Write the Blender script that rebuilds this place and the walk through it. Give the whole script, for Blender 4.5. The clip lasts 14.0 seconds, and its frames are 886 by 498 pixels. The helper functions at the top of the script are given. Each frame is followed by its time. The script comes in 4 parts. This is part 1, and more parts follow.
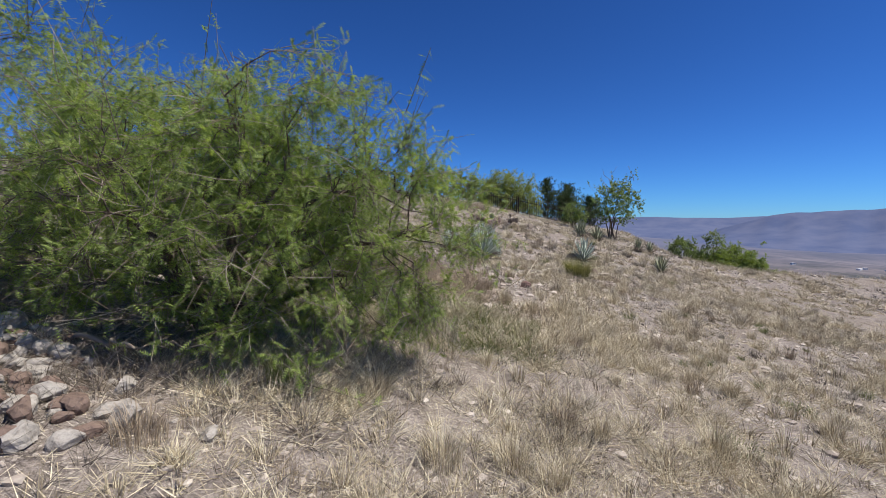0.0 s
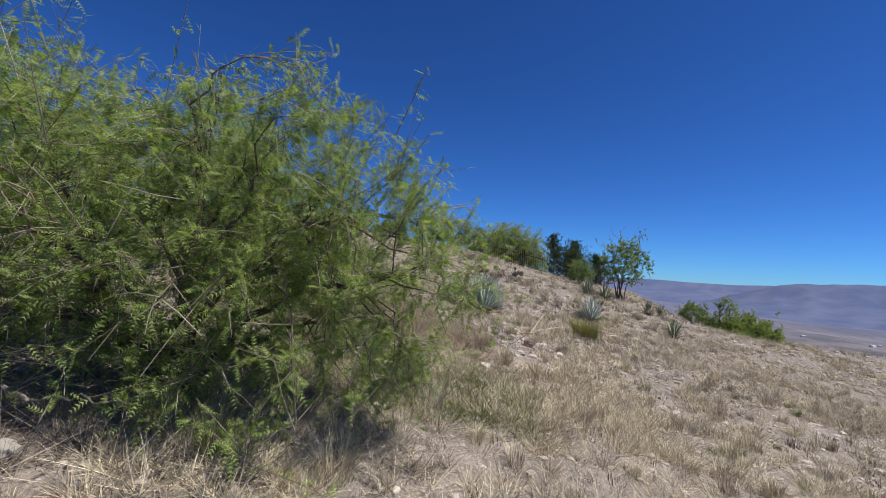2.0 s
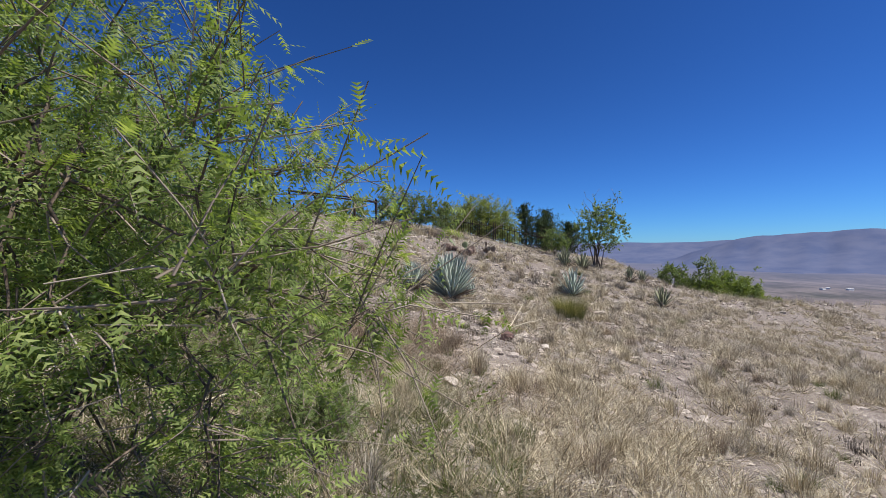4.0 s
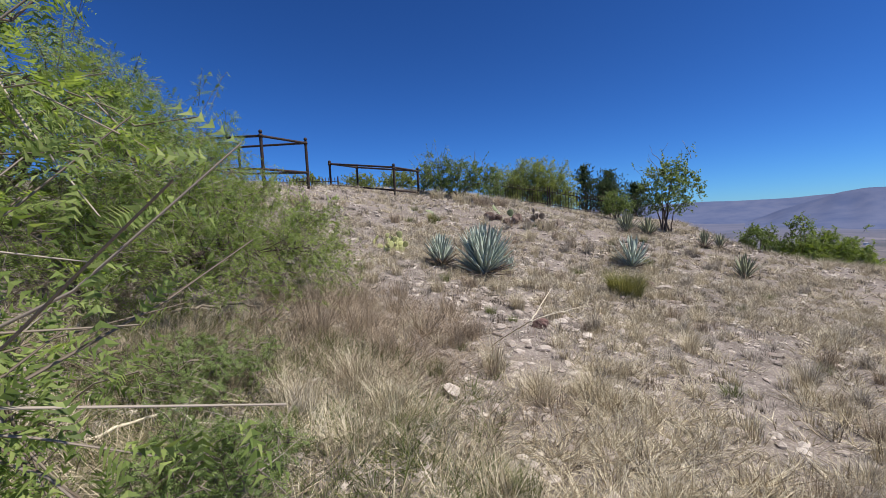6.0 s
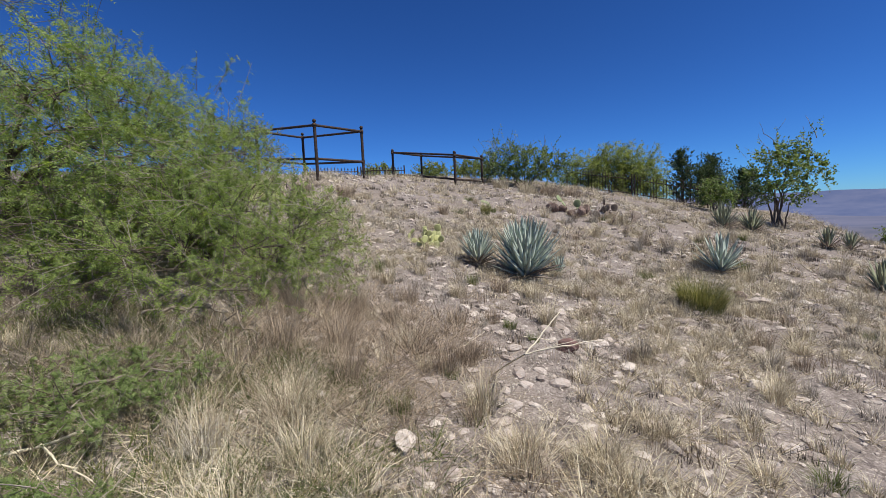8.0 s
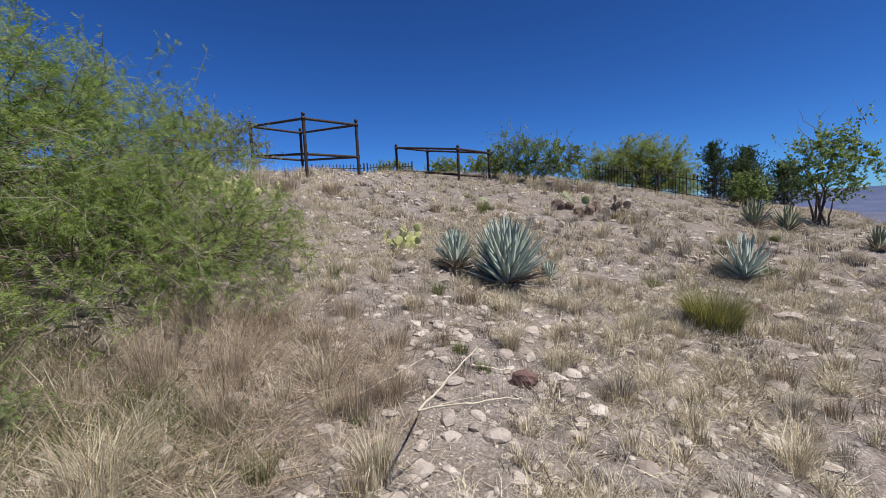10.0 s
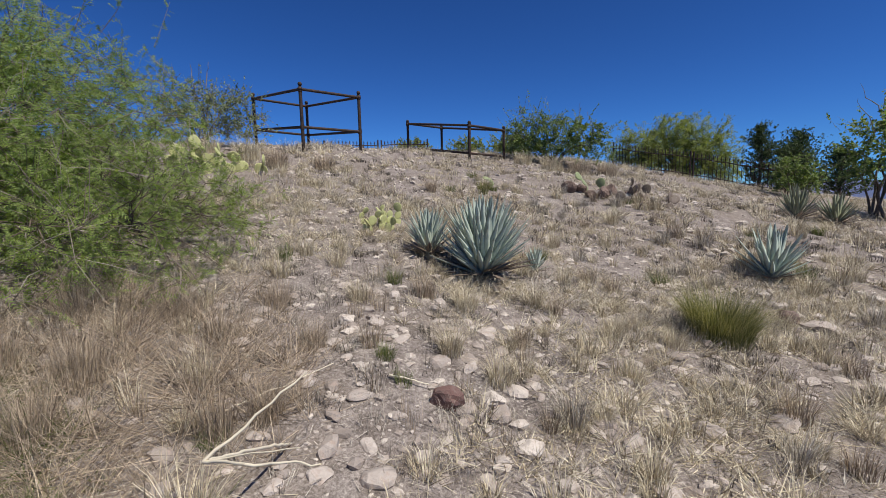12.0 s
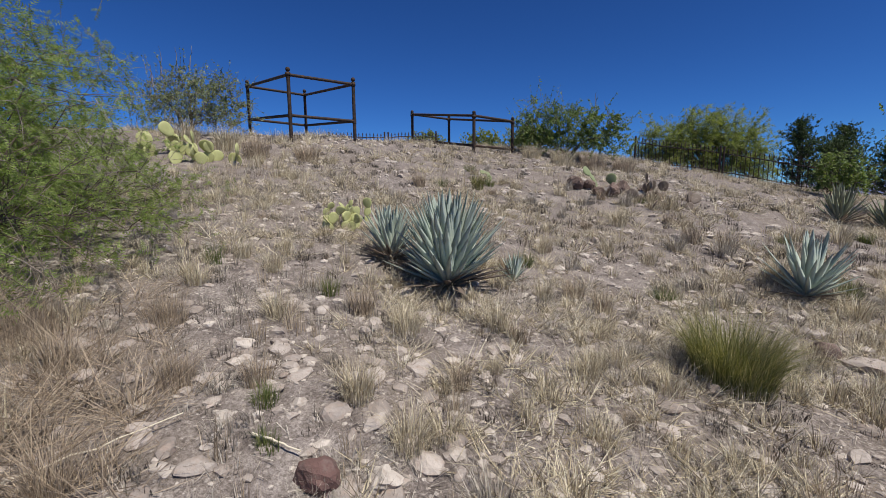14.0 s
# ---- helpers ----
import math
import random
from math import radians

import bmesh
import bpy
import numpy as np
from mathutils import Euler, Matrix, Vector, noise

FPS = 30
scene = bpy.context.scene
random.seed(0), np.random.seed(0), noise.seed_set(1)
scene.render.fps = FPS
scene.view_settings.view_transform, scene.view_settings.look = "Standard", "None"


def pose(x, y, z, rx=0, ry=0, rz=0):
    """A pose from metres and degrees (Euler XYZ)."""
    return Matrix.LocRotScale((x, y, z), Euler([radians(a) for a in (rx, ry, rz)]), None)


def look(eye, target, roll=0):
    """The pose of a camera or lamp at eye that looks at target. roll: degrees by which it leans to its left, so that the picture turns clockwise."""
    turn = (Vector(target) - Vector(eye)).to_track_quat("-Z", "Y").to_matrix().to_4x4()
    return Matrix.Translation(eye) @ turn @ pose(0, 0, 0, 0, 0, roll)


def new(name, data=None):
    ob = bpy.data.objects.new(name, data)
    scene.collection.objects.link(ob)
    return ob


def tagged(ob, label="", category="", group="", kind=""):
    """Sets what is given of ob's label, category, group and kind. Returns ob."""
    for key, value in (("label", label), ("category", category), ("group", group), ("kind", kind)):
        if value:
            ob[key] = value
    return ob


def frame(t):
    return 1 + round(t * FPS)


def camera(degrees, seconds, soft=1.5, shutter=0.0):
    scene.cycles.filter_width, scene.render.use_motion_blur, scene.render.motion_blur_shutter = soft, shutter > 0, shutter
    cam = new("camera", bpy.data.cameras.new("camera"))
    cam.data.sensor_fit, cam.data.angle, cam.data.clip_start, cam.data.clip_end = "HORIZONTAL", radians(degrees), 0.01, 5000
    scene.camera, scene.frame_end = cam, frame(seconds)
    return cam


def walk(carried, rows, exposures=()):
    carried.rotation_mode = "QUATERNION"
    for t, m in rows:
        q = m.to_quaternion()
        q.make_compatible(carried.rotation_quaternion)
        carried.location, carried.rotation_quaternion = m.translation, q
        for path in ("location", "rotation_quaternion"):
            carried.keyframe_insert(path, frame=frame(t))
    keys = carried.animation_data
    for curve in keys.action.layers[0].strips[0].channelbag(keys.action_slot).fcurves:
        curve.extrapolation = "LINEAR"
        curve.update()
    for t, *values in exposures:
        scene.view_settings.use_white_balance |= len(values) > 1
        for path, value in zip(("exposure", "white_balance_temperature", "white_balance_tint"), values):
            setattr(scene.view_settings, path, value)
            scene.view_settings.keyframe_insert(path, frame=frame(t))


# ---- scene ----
cam = camera(92.2, 14.0, 0.85)
PATH = [
    (0, (-0.008, 0.021, 1.531), (-0.004, 2.017, 1.394), 0.3),
    (0.5, (-0.044, 0.068, 1.519), (-0.047, 2.066, 1.418), 0.2),
    (1, (-0.048, 0.147, 1.513), (-0.052, 2.146, 1.452), 0.4),
    (1.5, (0.016, 0.307, 1.519), (0.009, 2.307, 1.52), 2.9),
    (2, (0.092, 0.554, 1.492), (0.065, 2.552, 1.589), 3.7),
    (2.5, (0.136, 0.888, 1.487), (0.099, 2.88, 1.66), 3.1),
    (3, (0.196, 1.257, 1.529), (0.246, 3.246, 1.731), 2.1),
    (3.5, (0.318, 1.687, 1.544), (0.412, 3.677, 1.727), 1.9),
    (4, (0.384, 2.091, 1.554), (0.489, 4.089, 1.553), -0.8),
    (4.2, (0.423, 2.202, 1.55), (0.526, 4.199, 1.515), -1.3),
    (6.3, (1.011, 3.129, 1.584), (0.747, 5.106, 1.444), -3.1),
    (6.5, (1.06, 3.211, 1.577), (0.735, 5.18, 1.441), -3.2),
    (7, (1.206, 3.471, 1.584), (0.71, 5.404, 1.459), -3.4),
    (7.5, (1.4, 3.708, 1.59), (0.868, 5.632, 1.464), -3.3),
    (8, (1.597, 3.937, 1.609), (1.024, 5.845, 1.436), -2.5),
    (8.5, (1.692, 4.15, 1.593), (1.05, 6.037, 1.429), -2.9),
    (9, (1.874, 4.39, 1.585), (1.218, 6.273, 1.421), -2.5),
    (9.2, (1.93, 4.488, 1.604), (1.267, 6.368, 1.444), -2.9),
    (11.3, (2.338, 5.528, 1.541), (1.571, 7.359, 1.293), -1.4),
    (11.5, (2.391, 5.599, 1.541), (1.609, 7.422, 1.287), -1.5),
    (12, (2.536, 5.785, 1.513), (1.706, 7.586, 1.256), -1.2),
    (12.5, (2.567, 6.028, 1.496), (1.703, 7.812, 1.23), -1.1),
    (13, (2.614, 6.256, 1.505), (1.731, 8.029, 1.236), -0.7),
    (13.5, (2.738, 6.481, 1.475), (1.833, 8.244, 1.203), -0.2),
    (14, (2.779, 6.756, 1.497), (1.851, 8.506, 1.22), -0.4),
]
walk(cam, [(t, look(eye, target, roll)) for t, eye, target, roll in PATH], exposures=[(0.0, 0.3), (4.0, 0.3), (9.0, 0.24), (11.5, 0.12), (14.0, -0.05)])

# ---- light ----
SUN_AZ, SUN_EL = radians(106), radians(60)
SUN_DIR = Vector((math.sin(SUN_AZ) * math.cos(SUN_EL), math.cos(SUN_AZ) * math.cos(SUN_EL), math.sin(SUN_EL)))
world = bpy.data.worlds.new("desert_sky")
scene.world = world
world.use_nodes = True
sky = world.node_tree.nodes.new("ShaderNodeTexSky")
sky.sky_type = "NISHITA"
sky.sun_disc = False
sky.sun_elevation, sky.sun_rotation = SUN_EL, SUN_AZ
sky.altitude, sky.air_density, sky.dust_density, sky.ozone_density = 1500, 0.9, 0.05, 5.0
deep = world.node_tree.nodes.new("ShaderNodeGamma")
deep.inputs[1].default_value = 1.2
tone = world.node_tree.nodes.new("ShaderNodeMix")
tone.data_type, tone.blend_type = "RGBA", "MULTIPLY"
tone.inputs[0].default_value = 1.0
tone.inputs[7].default_value = (0.4, 0.8, 1.31, 1)
world.node_tree.links.new(sky.outputs[0], deep.inputs[0])
world.node_tree.links.new(deep.outputs[0], tone.inputs[6])
world.node_tree.links.new(tone.outputs[2], world.node_tree.nodes["Background"].inputs[0])
world.node_tree.nodes["Background"].inputs[1].default_value = 0.05
sun = bpy.data.lights.new("sun", "SUN")
sun.energy, sun.angle, sun.color = 5.0, radians(0.5), (1.0, 0.95, 0.87)
sun_ob = new("sun", sun)
sun_ob.matrix_world = look(SUN_DIR * 60, (0, 0, 0))


# ---- ground shape ----
def softclamp(v, lo, hi, s):
    v = lo + s * np.logaddexp(0, (v - lo) / s)
    return hi - s * np.logaddexp(0, (hi - v) / s)


def bump_at(x, y, cx, cy, r, h):
    return h * np.exp(-((x - cx) ** 2 + (y - cy) ** 2) / (2 * r * r))


def height(x, y):
    """Height of the hillside and of the valley below it, for arrays or numbers."""
    x, y = np.asarray(x, float), np.asarray(y, float)
    a, b = softclamp(x, -11, 15, 1.2), softclamp(y, -7, 21.8, 1.0)
    z = -0.0562 - 0.183 * a + 0.0439 * b + 0.00506 * a * a - 0.00207 * a * b + 0.0041 * b * b
    z = 2.95 - 0.2 * np.logaddexp(0, (2.95 - z) / 0.2)
    z = z + bump_at(x, y, 2.2, 16.2, 2.2, 0.25) + bump_at(x, y, -3.9, 14.4, 1.6, 0.22) - bump_at(x, y, 8.2, 20.8, 2.6, 0.38)
    z = z - bump_at(x, y, 2.3, 12, 1.3, 0.14) + bump_at(x, y, 2.0, 5.0, 1.2, 0.1) + bump_at(x, y, 5, 7.4, 1.4, 0.12)
    z = z + 0.035 * np.sin(1.9 * x + 0.7 * np.sin(1.3 * y)) * np.sin(1.6 * y + 0.9 * np.sin(1.1 * x))
    z = z + 0.014 * np.sin(5.3 * x + 1.7 * np.sin(3.1 * y)) * np.sin(4.7 * y + 1.3 * np.sin(3.7 * x))
    r = np.hypot((x + 2) / 18.5, (y - 8) / 30)
    d = np.maximum(0, r - 1)
    z = z - 7.0 * d * d / (d + 0.3)
    w = np.clip((x - 8 - 0.22 * np.clip(y - 14.6, 0, 25)) / 3.5, 0, 1)
    w = w * w * (3 - 2 * w)
    e = np.maximum(0, y - 14.6)
    z = z - w * 0.3 * np.minimum(e, 60) ** 2 / (np.minimum(e, 60) + 1.2)
    far = np.clip((np.hypot(x, y) - 500) / 1500, 0, 1)
    roll = 10 * np.sin(x / 170 + np.sin(y / 260)) * np.sin(y / 210 + 1.3 * np.sin(x / 330))
    return np.maximum(z, -124 + roll * far)


def on_ground(x, y):
    return float(height(x, y))


# ---- mesh helpers ----
def mesh_from(name, verts, faces, smooth=False):
    """A mesh from numpy arrays: verts (n, 3), faces (m, 3) or (m, 4)."""
    verts, faces = np.asarray(verts, np.float32), np.asarray(faces, np.int32)
    me = bpy.data.meshes.new(name)
    k = faces.shape[1]
    me.vertices.add(len(verts))
    me.vertices.foreach_set("co", verts.ravel())
    me.loops.add(faces.size)
    me.loops.foreach_set("vertex_index", faces.ravel())
    me.polygons.add(len(faces))
    me.polygons.foreach_set("loop_start", np.arange(len(faces), dtype=np.int32) * k)
    me.polygons.foreach_set("use_smooth", np.full(len(faces), smooth))
    me.update(calc_edges=True)
    return me


def link(name, me, material, parent=None, label=""):
    ob = new(name, me)
    if material and not me.materials:
        me.materials.append(material)
    ob.parent = parent
    return tagged(ob, label)


def part(name, bm, material, parent, label="", smooth=True):
    me = bpy.data.meshes.new(name)
    for f in bm.faces:
        f.smooth = smooth
    bm.to_mesh(me)
    bm.free()
    return link(name, me, material, parent, label)


def empty(name, x, y, z, label, category, group="", kind="", rz=0.0):
    ob = new(name)
    ob.matrix_basis = pose(x, y, z, 0, 0, rz)
    ob.empty_display_size = 0.2
    return tagged(ob, label, category, group, kind)


def tubes(lines, sides=6):
    """Tapered tubes along polylines: each (points (n, 3), first radius, last radius). Returns verts and quads."""
    V, F, base = [], [], 0
    ang = np.arange(sides) * 2 * np.pi / sides
    for pts, r0, r1 in lines:
        pts = np.asarray(pts, float)
        n = len(pts)
        tan = np.gradient(pts, axis=0)
        tan /= np.linalg.norm(tan, axis=1)[:, None] + 1e-9
        ref = np.where(np.abs(tan[:, 2:3]) > 0.9, np.array([[1.0, 0, 0]]), np.array([[0, 0, 1.0]]))
        s = np.cross(tan, ref)
        s /= np.linalg.norm(s, axis=1)[:, None] + 1e-9
        t = np.cross(s, tan)
        rad = np.linspace(r0, r1, n)[:, None, None]
        ring = pts[:, None] + rad * (s[:, None] * np.cos(ang)[None, :, None] + t[:, None] * np.sin(ang)[None, :, None])
        V.append(ring.reshape(-1, 3))
        i = np.arange(n - 1)[:, None] * sides + base
        j = np.arange(sides)[None]
        k = (j + 1) % sides
        F.append(np.stack([i + j, i + k, i + k + sides, i + j + sides], -1).reshape(-1, 4))
        base += n * sides
    return np.concatenate(V), np.concatenate(F)


def frames_from(d, rng):
    """Two unit vectors square to each direction in d, turned at random."""
    d = d / (np.linalg.norm(d, axis=1)[:, None] + 1e-9)
    r = rng.normal(size=d.shape)
    a = np.cross(d, r)
    a /= np.linalg.norm(a, axis=1)[:, None] + 1e-9
    return d, a, np.cross(d, a)


# ---- materials ----
class Mat:
    def __init__(self, name, rough=0.8, metal=0.0, spec=0.3):
        self.m = bpy.data.materials.new(name)
        self.m.use_nodes = True
        self.t = self.m.node_tree
        self.b = self.t.nodes["Principled BSDF"]
        self.b.inputs["Roughness"].default_value = rough
        self.b.inputs["Metallic"].default_value = metal
        self.b.inputs["Specular IOR Level"].default_value = spec
        self.geo = self.t.nodes.new("ShaderNodeNewGeometry")

    def node(self, kind, **ins):
        n = self.t.nodes.new(kind)
        for k, v in ins.items():
            key = int(k[1:]) if k[0] == "i" and k[1:].isdigit() else k
            self.put(n.inputs[key], v)
        return n

    def put(self, socket, v):
        if isinstance(v, bpy.types.NodeSocket):
            self.t.links.new(v, socket)
        else:
            socket.default_value = v

    def noise(self, scale, detail=4, rough=0.6, vec=None):
        n = self.node("ShaderNodeTexNoise", Scale=scale, Detail=detail, Roughness=rough)
        self.t.links.new(vec or self.geo.outputs["Position"], n.inputs["Vector"])
        return n.outputs["Fac"]

    def ramp(self, fac, stops):
        n = self.t.nodes.new("ShaderNodeValToRGB")
        el = n.color_ramp.elements
        while len(el) < len(stops):
            el.new(0.5)
        for e, (p, c) in zip(el, stops):
            e.position, e.color = p, (*c, 1) if len(c) == 3 else c
        self.t.links.new(fac, n.inputs[0])
        return n.outputs[0]

    def mix(self, fac, a, b, blend="MIX"):
        n = self.t.nodes.new("ShaderNodeMix")
        n.data_type, n.blend_type = "RGBA", blend
        for sock, v in ((n.inputs[0], fac), (n.inputs[6], a), (n.inputs[7], b)):
            self.put(sock, (*v, 1) if isinstance(v, tuple) and len(v) == 3 else v)
        return n.outputs[2]

    def math(self, op, a, b=0.0, clamp=False):
        n = self.t.nodes.new("ShaderNodeMath")
        n.operation, n.use_clamp = op, clamp
        self.put(n.inputs[0], a)
        self.put(n.inputs[1], b)
        return n.outputs[0]

    def color(self, c):
        self.put(self.b.inputs["Base Color"], c)
        return self

    def relief(self, h, strength=0.5, dist=0.02):
        n = self.node("ShaderNodeBump", Strength=strength, Distance=dist, Height=h)
        self.t.links.new(n.outputs[0], self.b.inputs["Normal"])
        return self


def grey(a, b):
    return (a, a, a), (b, b, b)


def leaf_material(name, stops, through_it=0.35, rough=0.55, scale=1.2):
    """Foliage: one colour a leaf from a ramp, patches of tone over the crown, and light that shines through."""
    k = Mat(name, rough, spec=0.25)
    n = k.noise(scale, 3)
    f = k.math("ADD", k.math("MULTIPLY", k.geo.outputs["Random Per Island"], 0.6), k.math("MULTIPLY", n, 0.4))
    c = k.ramp(f, stops)
    k.color(c)
    tr = k.node("ShaderNodeBsdfTranslucent")
    k.t.links.new(k.mix(1.0, c, (1.25, 1.3, 0.6), "MULTIPLY"), tr.inputs[0])
    m = k.node("ShaderNodeMixShader", Fac=through_it)
    k.t.links.new(k.b.outputs[0], m.inputs[1])
    k.t.links.new(tr.outputs[0], m.inputs[2])
    k.t.links.new(m.outputs[0], k.t.nodes["Material Output"].inputs[0])
    return k.m


def straw_material(name, stops):
    k = Mat(name, 0.7, spec=0.2)
    f = k.math("ADD", k.math("MULTIPLY", k.geo.outputs["Random Per Island"], 0.65), k.math("MULTIPLY", k.noise(0.9, 3), 0.35))
    return k.color(k.ramp(f, stops)).m


def rock_material(name, dark, light, stain, island=True):
    k = Mat(name, 0.88, spec=0.25)
    big, fine = k.noise(9, 5), k.noise(70, 4)
    rnd = k.geo.outputs["Random Per Island"] if island else k.node("ShaderNodeObjectInfo").outputs["Random"]
    f = k.math("ADD", k.math("MULTIPLY", big, 0.55), k.math("MULTIPLY", rnd, 0.45))
    c = k.ramp(f, [(0.2, dark), (0.75, light)])
    c = k.mix(k.ramp(k.noise(23, 5), [(0.5, (0, 0, 0)), (0.7, (0.8, 0.8, 0.8))]), c, stain)
    k.color(k.mix(0.5, c, k.ramp(fine, [(0.3, (0.72, 0.72, 0.72)), (0.7, (1, 1, 1))]), "MULTIPLY"))
    return k.relief(k.math("ADD", big, k.math("MULTIPLY", fine, 0.4)), 0.6, 0.02).m


def ground_material():
    k = Mat("stony_soil", 0.95, spec=0.15)
    pos = k.geo.outputs["Position"]
    pebbles = k.node("ShaderNodeTexVoronoi", Scale=38.0)
    k.t.links.new(pos, pebbles.inputs["Vector"])
    grit = k.noise(160, 3)
    patch = k.noise(0.8, 5)
    mid = k.noise(5.5, 5)
    soil = k.ramp(mid, [(0.3, (0.14, 0.117, 0.107)), (0.48, (0.285, 0.245, 0.222)), (0.7, (0.45, 0.4, 0.365))])
    soil = k.mix(k.ramp(patch, [(0.45, (0, 0, 0)), (0.62, (0.7, 0.7, 0.7))]), soil, (0.3, 0.252, 0.208))
    stone = k.ramp(pebbles.outputs["Color"], [(0.2, (0.2, 0.17, 0.15)), (0.6, (0.4, 0.35, 0.31)), (0.9, (0.64, 0.58, 0.52))])
    near = k.mix(k.ramp(pebbles.outputs["Distance"], [(0.32, (0.75, 0.75, 0.75)), (0.45, (0, 0, 0))]), soil, stone)
    near = k.mix(0.85, near, k.ramp(grit, [(0.36, (0.45, 0.43, 0.41)), (0.6, (1, 1, 1))]), "MULTIPLY")
    near = k.mix(0.7, near, k.ramp(k.noise(52, 3), [(0.38, (0.5, 0.48, 0.46)), (0.55, (1, 1, 1))]), "MULTIPLY")
    # Valley land cover: scrub and bare washes; beyond them, painted blue haze.
    scrub = k.ramp(k.noise(0.009, 6, 0.65), [(0.35, (0.06, 0.063, 0.05)), (0.5, (0.125, 0.108, 0.103)), (0.66, (0.21, 0.175, 0.165))])
    dots = k.ramp(k.noise(0.06, 4), [(0.45, (1, 1, 1)), (0.62, (0.62, 0.66, 0.6))])
    scrub = k.mix(0.8, scrub, dots, "MULTIPLY")
    stretch = k.node("ShaderNodeVectorMath", i1=(0.004, 0.0011, 0.0))
    stretch.operation = "MULTIPLY"
    k.t.links.new(pos, stretch.inputs[0])
    wash = k.ramp(k.noise(3.0, 5, 0.6, stretch.outputs[0]), [(0.52, (0, 0, 0)), (0.66, (0.75, 0.75, 0.75))])
    scrub = k.mix(wash, scrub, (0.3, 0.255, 0.235))
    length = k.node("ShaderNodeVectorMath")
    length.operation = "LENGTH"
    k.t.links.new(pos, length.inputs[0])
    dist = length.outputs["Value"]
    # Haze put into the colour: scrub turns blue from 1000 to 2500 m.
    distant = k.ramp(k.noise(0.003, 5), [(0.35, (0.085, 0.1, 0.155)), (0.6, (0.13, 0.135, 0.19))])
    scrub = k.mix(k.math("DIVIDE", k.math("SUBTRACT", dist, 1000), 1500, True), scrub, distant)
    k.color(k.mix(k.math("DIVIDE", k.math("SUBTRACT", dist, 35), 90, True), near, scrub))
    h = k.math("ADD", k.math("MULTIPLY", pebbles.outputs["Distance"], -0.8), k.math("ADD", k.math("MULTIPLY", mid, 0.8), k.math("MULTIPLY", grit, 0.35)))
    return k.relief(h, 0.5, 0.02).m


def bark_material(name, dark, light):
    k = Mat(name, 0.9, spec=0.2)
    n = k.noise(34, 5)
    k.color(k.ramp(k.math("ADD", k.math("MULTIPLY", n, 0.7), k.math("MULTIPLY", k.noise(3, 3), 0.3)), [(0.35, dark), (0.65, light)]))
    return k.relief(n, 0.7, 0.01).m


def iron_material():
    k = Mat("weathered_iron", 0.72, 0.35, 0.4)
    n = k.noise(14, 6)
    k.color(k.ramp(n, [(0.4, (0.028, 0.022, 0.02)), (0.58, (0.06, 0.038, 0.028)), (0.72, (0.15, 0.072, 0.04))]))
    return k.relief(k.noise(90, 3), 0.4, 0.004).m


def succulent_material(name, stops, scale):
    k = Mat(name, 0.5, spec=0.35)
    f = k.math("ADD", k.math("MULTIPLY", k.geo.outputs["Random Per Island"], 0.6), k.math("MULTIPLY", k.noise(scale, 4), 0.4))
    k.color(k.ramp(f, stops))
    return k.relief(k.noise(60, 3), 0.25, 0.006).m


M_GROUND = ground_material()
M_ROCK = rock_material("pale_limestone", (0.28, 0.235, 0.205), (0.66, 0.585, 0.505), (0.36, 0.29, 0.235))
M_OUTCROP = rock_material("grey_limestone", (0.13, 0.115, 0.105), (0.42, 0.385, 0.345), (0.18, 0.15, 0.125))
M_STONE = rock_material("field_stone", (0.25, 0.21, 0.18), (0.55, 0.48, 0.42), (0.4, 0.31, 0.25), island=False)
M_BASALT = rock_material("dark_rock", (0.05, 0.038, 0.035), (0.22, 0.155, 0.125), (0.09, 0.06, 0.05))
M_RED = rock_material("red_rock", (0.085, 0.05, 0.045), (0.18, 0.105, 0.09), (0.2, 0.15, 0.13))
M_MESQ = leaf_material("mesquite_leaf", [(0.15, (0.11, 0.155, 0.045)), (0.5, (0.205, 0.28, 0.08)), (0.85, (0.37, 0.43, 0.155))], 0.5)
M_MESQ_BARK = bark_material("mesquite_bark", (0.06, 0.045, 0.035), (0.2, 0.155, 0.12))
M_TWIG = straw_material("grey_twig", [(0.2, (0.13, 0.1, 0.075)), (0.6, (0.27, 0.225, 0.18)), (0.9, (0.45, 0.39, 0.33))])
M_STRAW = straw_material("dry_straw", [(0.15, (0.18, 0.145, 0.095)), (0.45, (0.5, 0.42, 0.28)), (0.85, (0.82, 0.745, 0.56))])
M_GREYSTRAW = straw_material("grey_straw", [(0.15, (0.12, 0.1, 0.08)), (0.5, (0.4, 0.355, 0.29)), (0.85, (0.68, 0.625, 0.53))])
M_BROWN = straw_material("brown_weed", [(0.15, (0.12, 0.088, 0.06)), (0.5, (0.36, 0.28, 0.195)), (0.85, (0.58, 0.475, 0.35))])
# Dark tone standing for shade between grass tufts; the dark twigs share it.
M_THATCH = straw_material("shade_dark_thatch", [(0.2, (0.06, 0.05, 0.042)), (0.6, (0.17, 0.145, 0.12)), (0.9, (0.32, 0.28, 0.23))])
M_GREEN = leaf_material("green_grass", [(0.2, (0.06, 0.085, 0.025)), (0.55, (0.13, 0.16, 0.05)), (0.9, (0.33, 0.3, 0.14))], 0.25, scale=4)
M_BEAR = leaf_material("bear_grass", [(0.2, (0.07, 0.085, 0.03)), (0.5, (0.2, 0.2, 0.075)), (0.85, (0.5, 0.43, 0.24))], 0.3, scale=5)
M_AGAVE = succulent_material("agave_leaf", [(0.15, (0.27, 0.33, 0.28)), (0.5, (0.4, 0.465, 0.395)), (0.9, (0.56, 0.61, 0.52))], 7)
